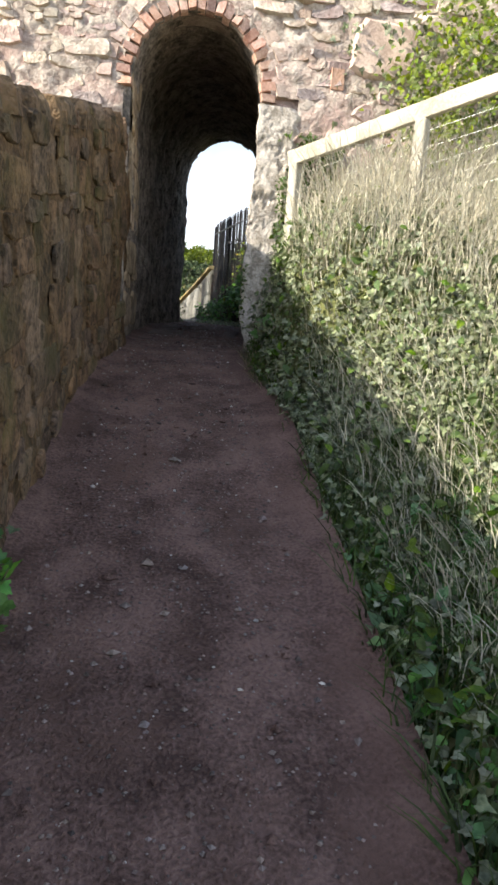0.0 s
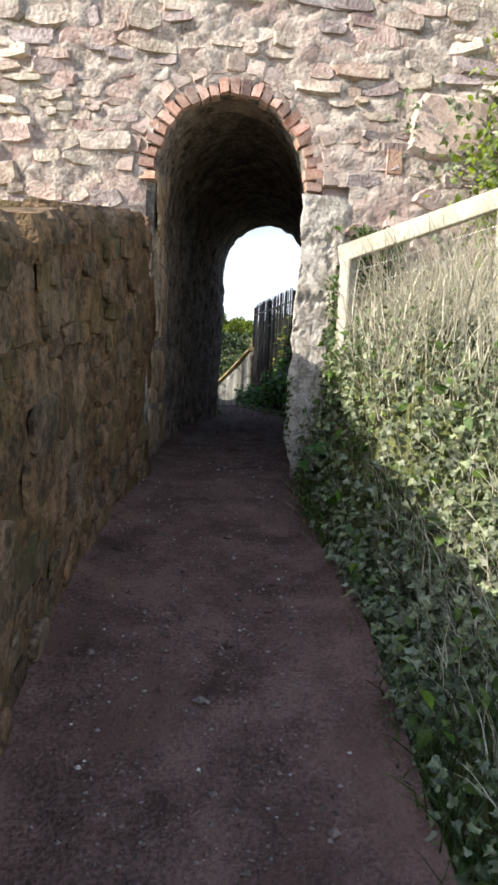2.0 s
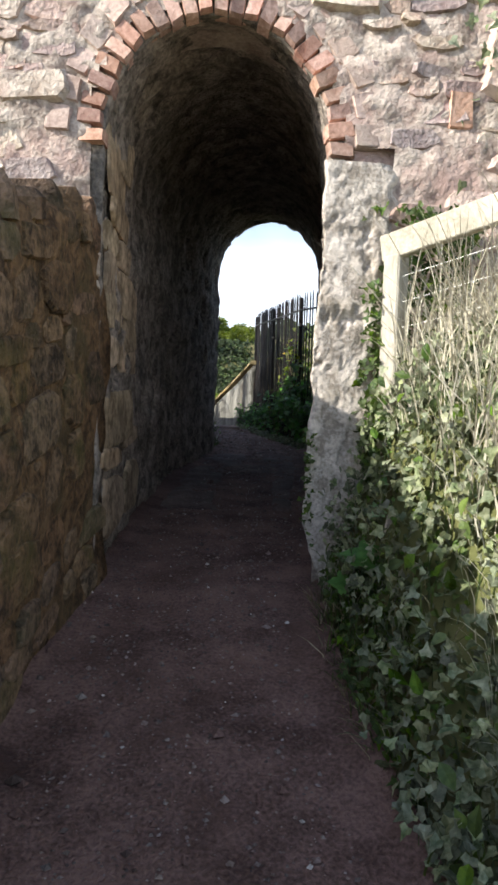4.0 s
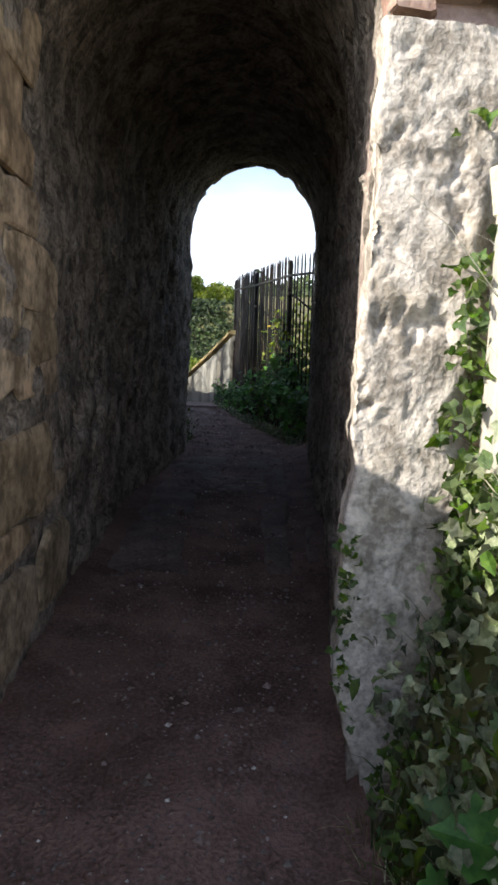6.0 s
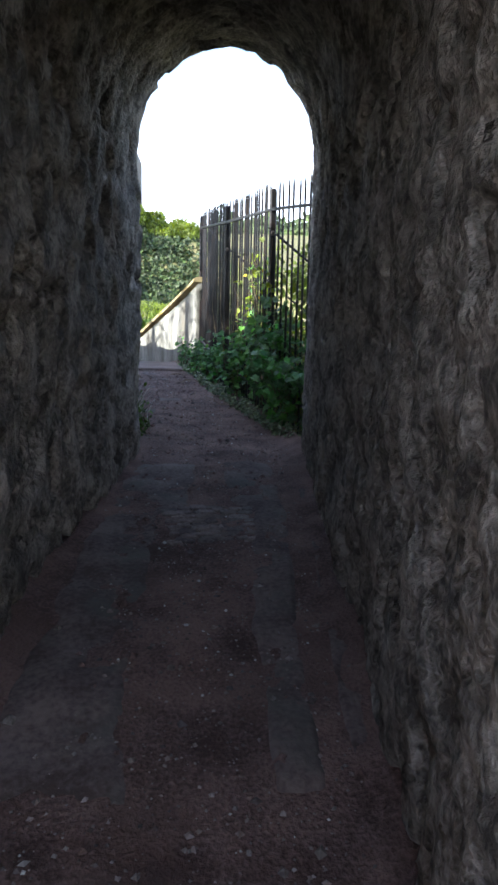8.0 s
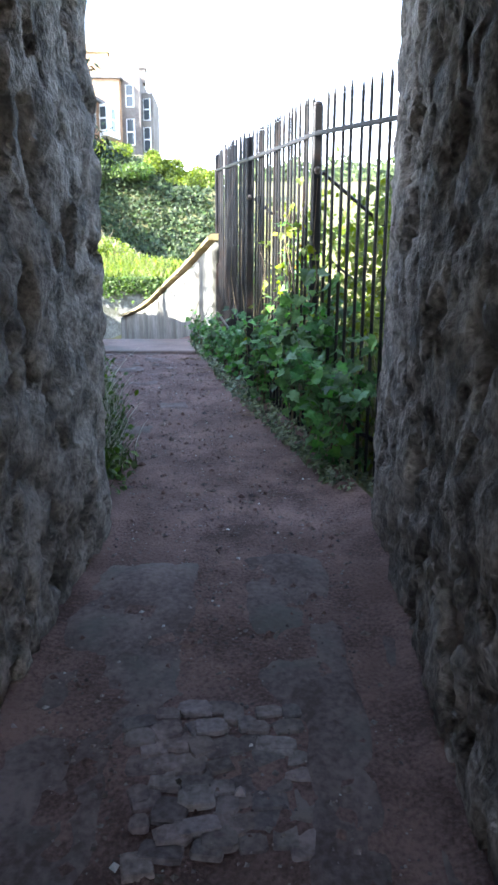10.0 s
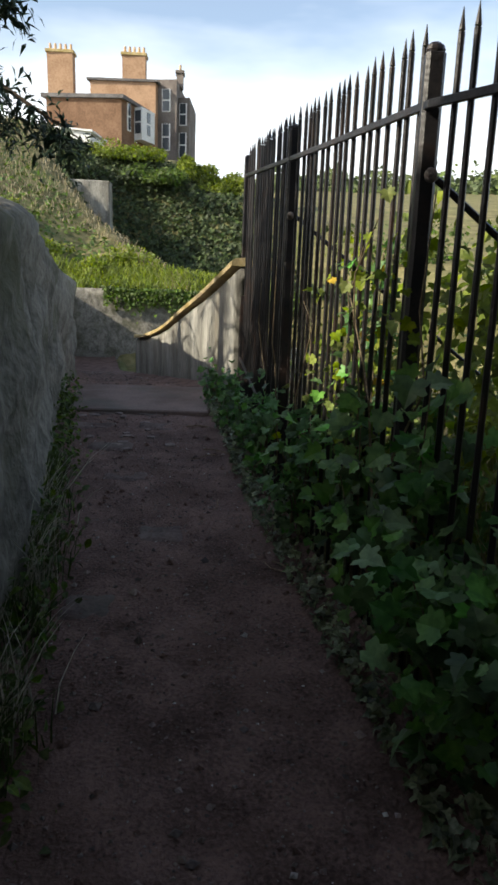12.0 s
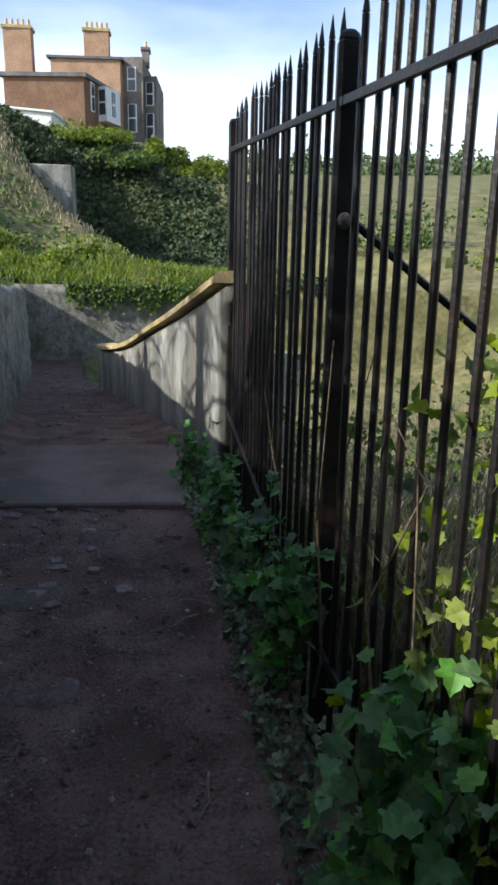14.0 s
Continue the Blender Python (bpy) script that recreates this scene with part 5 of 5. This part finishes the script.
big.matrix_world = Matrix.Translation((1.67, Y0, 4.06)) @ Matrix.Diagonal((0.60, 0.07, 0.50, 1))
odd = new("brick", stone_mesh(78, "arch_brick", 0.1))
odd.parent = portal
odd.matrix_world = Matrix.Translation((1.27, Y0, 3.80)) @ Matrix.Diagonal((0.13, 0.05, 0.2, 1))


def ring_of(n, r_in, depth, name, material, proud, squash, jitter, start=0.0, end=math.pi):
    variants = [stone_mesh(90 + k, material, 0.09) for k in range(5)]
    step = (end - start) / n
    for i in range(n):
        a = start + (i + 0.5) * step
        x, z = -math.cos(a), math.sin(a)
        r = r_in + depth / 2 + rnd.uniform(-jitter, jitter)
        px_, pz_ = C0 + x * (R0 + r), SPRING0 + z * (R0 * 1.12 + r)
        ob = new(name, variants[i % 5])
        ob.parent = portal
        wide = step * (R0 + r) - 0.010
        turn = math.degrees(math.atan2(z * (R0 + r), x * (R0 * 1.12 + r)))
        ob.matrix_world = Matrix.Translation((px_, Y0, pz_)) @ pose(0, 0, 0, 0, 90 - turn, 0) @ Matrix.Diagonal((wide, proud * rnd.uniform(0.8, 1.2), depth * rnd.uniform(0.92, 1.06), 1))


ring_of(25, 0.0, 0.135, "arch_brick", "arch_brick", 0.045, 1, 0.008, -0.06, math.pi + 0.06)
ring_of(17, 0.140, 0.13, "arch_stone", "arch_stone", 0.042, 1, 0.022)

# weathered stones along the tunnel's sides


def side_place(line, facing):
    def place(y, z):
        turn = math.degrees(math.atan2(float(line(y + 0.2) - line(y - 0.2)), 0.4))
        return Matrix.Translation((float(line(y)) + 0.006 * facing, y, z)) @ pose(0, 0, 0, 0, 0, 90 * facing - turn)
    return place


def side_skip(y, z, w, h):
    return z - h / 2 < float(floor_z(y)) + 0.03 or y + w / 2 > 10.76


# warm blocks at the mouth, their colour lightened in place of entering light
warm = [stone_mesh(160 + k, "tunnel_warm_lit", 0.34) for k in range(8)]
left_side = courses(6.0, 7.6, 1.45, 3.7, (0.26, 0.75), (0.12, 0.34), side_skip, rnd, 0.08, -0.004)
lay([s for s in left_side if s[0] < 6.6 + 0.4 * rnd.random()], side_place(tunnel_left, 1), (0.004, 0.014), warm, tunnel, lambda s: s[0], 90, "stone", rnd, "tunnel_rubble", "warm rubble at the tunnel mouth", 0.8)

# stones of the garden wall
wall_variants = [stone_mesh(120 + k, "wall_stone", 0.36) for k in range(14)]


def near_face(y):
    return float(np.interp(y, [-6, 4.4, 5.6, 5.98], [-0.66, -0.60, -0.50, -0.435]))


def skip_wall(y, s, w, h):
    return s < 0.02 or y + w / 2 > 5.97


wall_stones = [s for s in courses(-1.0, 5.95, 0.0, 1.0, (0.14, 0.46), (0.06, 0.15), skip_wall, rnd, 0.03, -0.006)]
wall_stones = [(y, float(floor_z(y)) + f * (float(near_top(y)) - 0.07 - float(floor_z(y))), w, h * (float(near_top(y)) - float(floor_z(y)))) for y, f, w, h in wall_stones if f < 0.98]


def place_wall(y, z):
    slope = math.degrees(math.atan2(float(near_top(y + 0.2) - near_top(y - 0.2)), 0.4)) * 0.7
    x = near_face(y) + 0.035 * rough((near_face(y), y, z * 0.8), 2.6, 0.0)
    bend = math.degrees(math.atan2(near_face(y + 0.1) - near_face(y - 0.1), 0.2))
    return Matrix.Translation((x, y, z)) @ pose(0, 0, 0, 0, 0, 90 - bend) @ pose(0, 0, 0, 0, -slope, 0)


lay(wall_stones, place_wall, (0.004, 0.022), wall_variants, wall_near, lambda s: abs(s[0] - 3.6), 260, "stone", rnd, "wall_rubble", "brown rubble of the garden wall", 0.6)

# rounded cope stones along the garden wall
y = -0.6
while y < 5.75:
    size = rnd.uniform(0.16, 0.34)
    c = y + size / 2
    slope = math.degrees(math.atan2(float(near_top(c + 0.2) - near_top(c - 0.2)), 0.4))
    ob = new("cope_stone", wall_variants[rnd.randrange(len(wall_variants))])
    ob.parent = wall_near
    ob.matrix_world = Matrix.Translation((near_face(c) - 0.215, c, float(near_top(c)) - 0.045)) @ pose(0, 0, 0, slope - 90 + rnd.uniform(-4, 4), rnd.uniform(-5, 5), 0) @ Matrix.Diagonal((0.47, rnd.uniform(0.055, 0.09), size * 0.98, 1))
    y += size

# ---- stones on the path ----


def gravel(name, n, y0, y1, size, label, seed, material="pebble"):
    r = np.random.default_rng(seed)
    y = r.uniform(y0, y1, n)
    f = r.uniform(0.03, 0.97, n)
    x = path_left(y) * (1 - f) + path_right(y) * f
    base = np.array([(1, 0, 0), (0, 1, 0), (-1, 0, 0), (0, -1, 0), (0, 0, 0.7), (0, 0, -0.6)], float)
    s = size * r.lognormal(0, 0.45, n)
    v = np.repeat(base[None], n, 0) * r.uniform(0.6, 1.3, (n, 6, 1)) * s[:, None, None]
    a = r.uniform(0, 6.28, n)
    c, sn = np.cos(a)[:, None], np.sin(a)[:, None]
    vx, vy = v[..., 0] * c - v[..., 1] * sn, v[..., 0] * sn + v[..., 1] * c
    z = floor_z(y) + np.array([0.02 * noise.noise(Vector((a_ * 2.2, b_ * 2.2, 0))) for a_, b_ in zip(x, y)])
    allv = np.stack([vx + x[:, None], vy + y[:, None], v[..., 2] + z[:, None] + 0.2 * s[:, None]], -1).reshape(-1, 3)
    tri = [(0, 1, 4), (1, 2, 4), (2, 3, 4), (3, 0, 4), (1, 0, 5), (2, 1, 5), (3, 2, 5), (0, 3, 5)]
    faces = [tuple(6 * i + k for k in t) for i in range(n) for t in tri]
    return tagged(raw(name, allv.tolist(), faces, material), label, "gravel", kind="stuff")


gravel("gravel", 16000, -0.5, 16.3, 0.0048, "fine gravel trodden into the path", 61)
gravel("loose_stones", 900, 0.2, 16.0, 0.009, "small loose stones scattered over the path", 62)
gravel("soil_clods", 1500, -0.3, 16.3, 0.010, "small clods of dark earth on the path", 64, "path")
gravel("pale_grit", 420, 0.2, 16.0, 0.0055, "pale grit scattered over the path", 65, "pale_grit")
gravel("gravel_far", 900, 17.4, 30, 0.012, "fine gravel on the far path", 63)
sett_variants = [stone_mesh(200 + k, "sett", 0.3) for k in range(5)]
for k in range(92):
    if k < 56:
        x, y = 0.33 + 0.068 * (k % 7) + rnd.uniform(-0.025, 0.025), 9.58 - 0.064 * (k // 7) + rnd.uniform(-0.025, 0.025)
    else:
        x, y = rnd.uniform(-0.85, 0.40), rnd.uniform(14.9, 16.3)
    ob = new("sett", sett_variants[k % 5])
    ob.parent = path
    ob.matrix_world = Matrix.Translation((x, y, float(floor_z(y)) + 0.002)) @ pose(0, 0, 0, -90, 0, rnd.uniform(-20, 20)) @ Matrix.Diagonal((rnd.uniform(0.05, 0.12), rnd.uniform(0.006, 0.014), rnd.uniform(0.05, 0.09), 1))
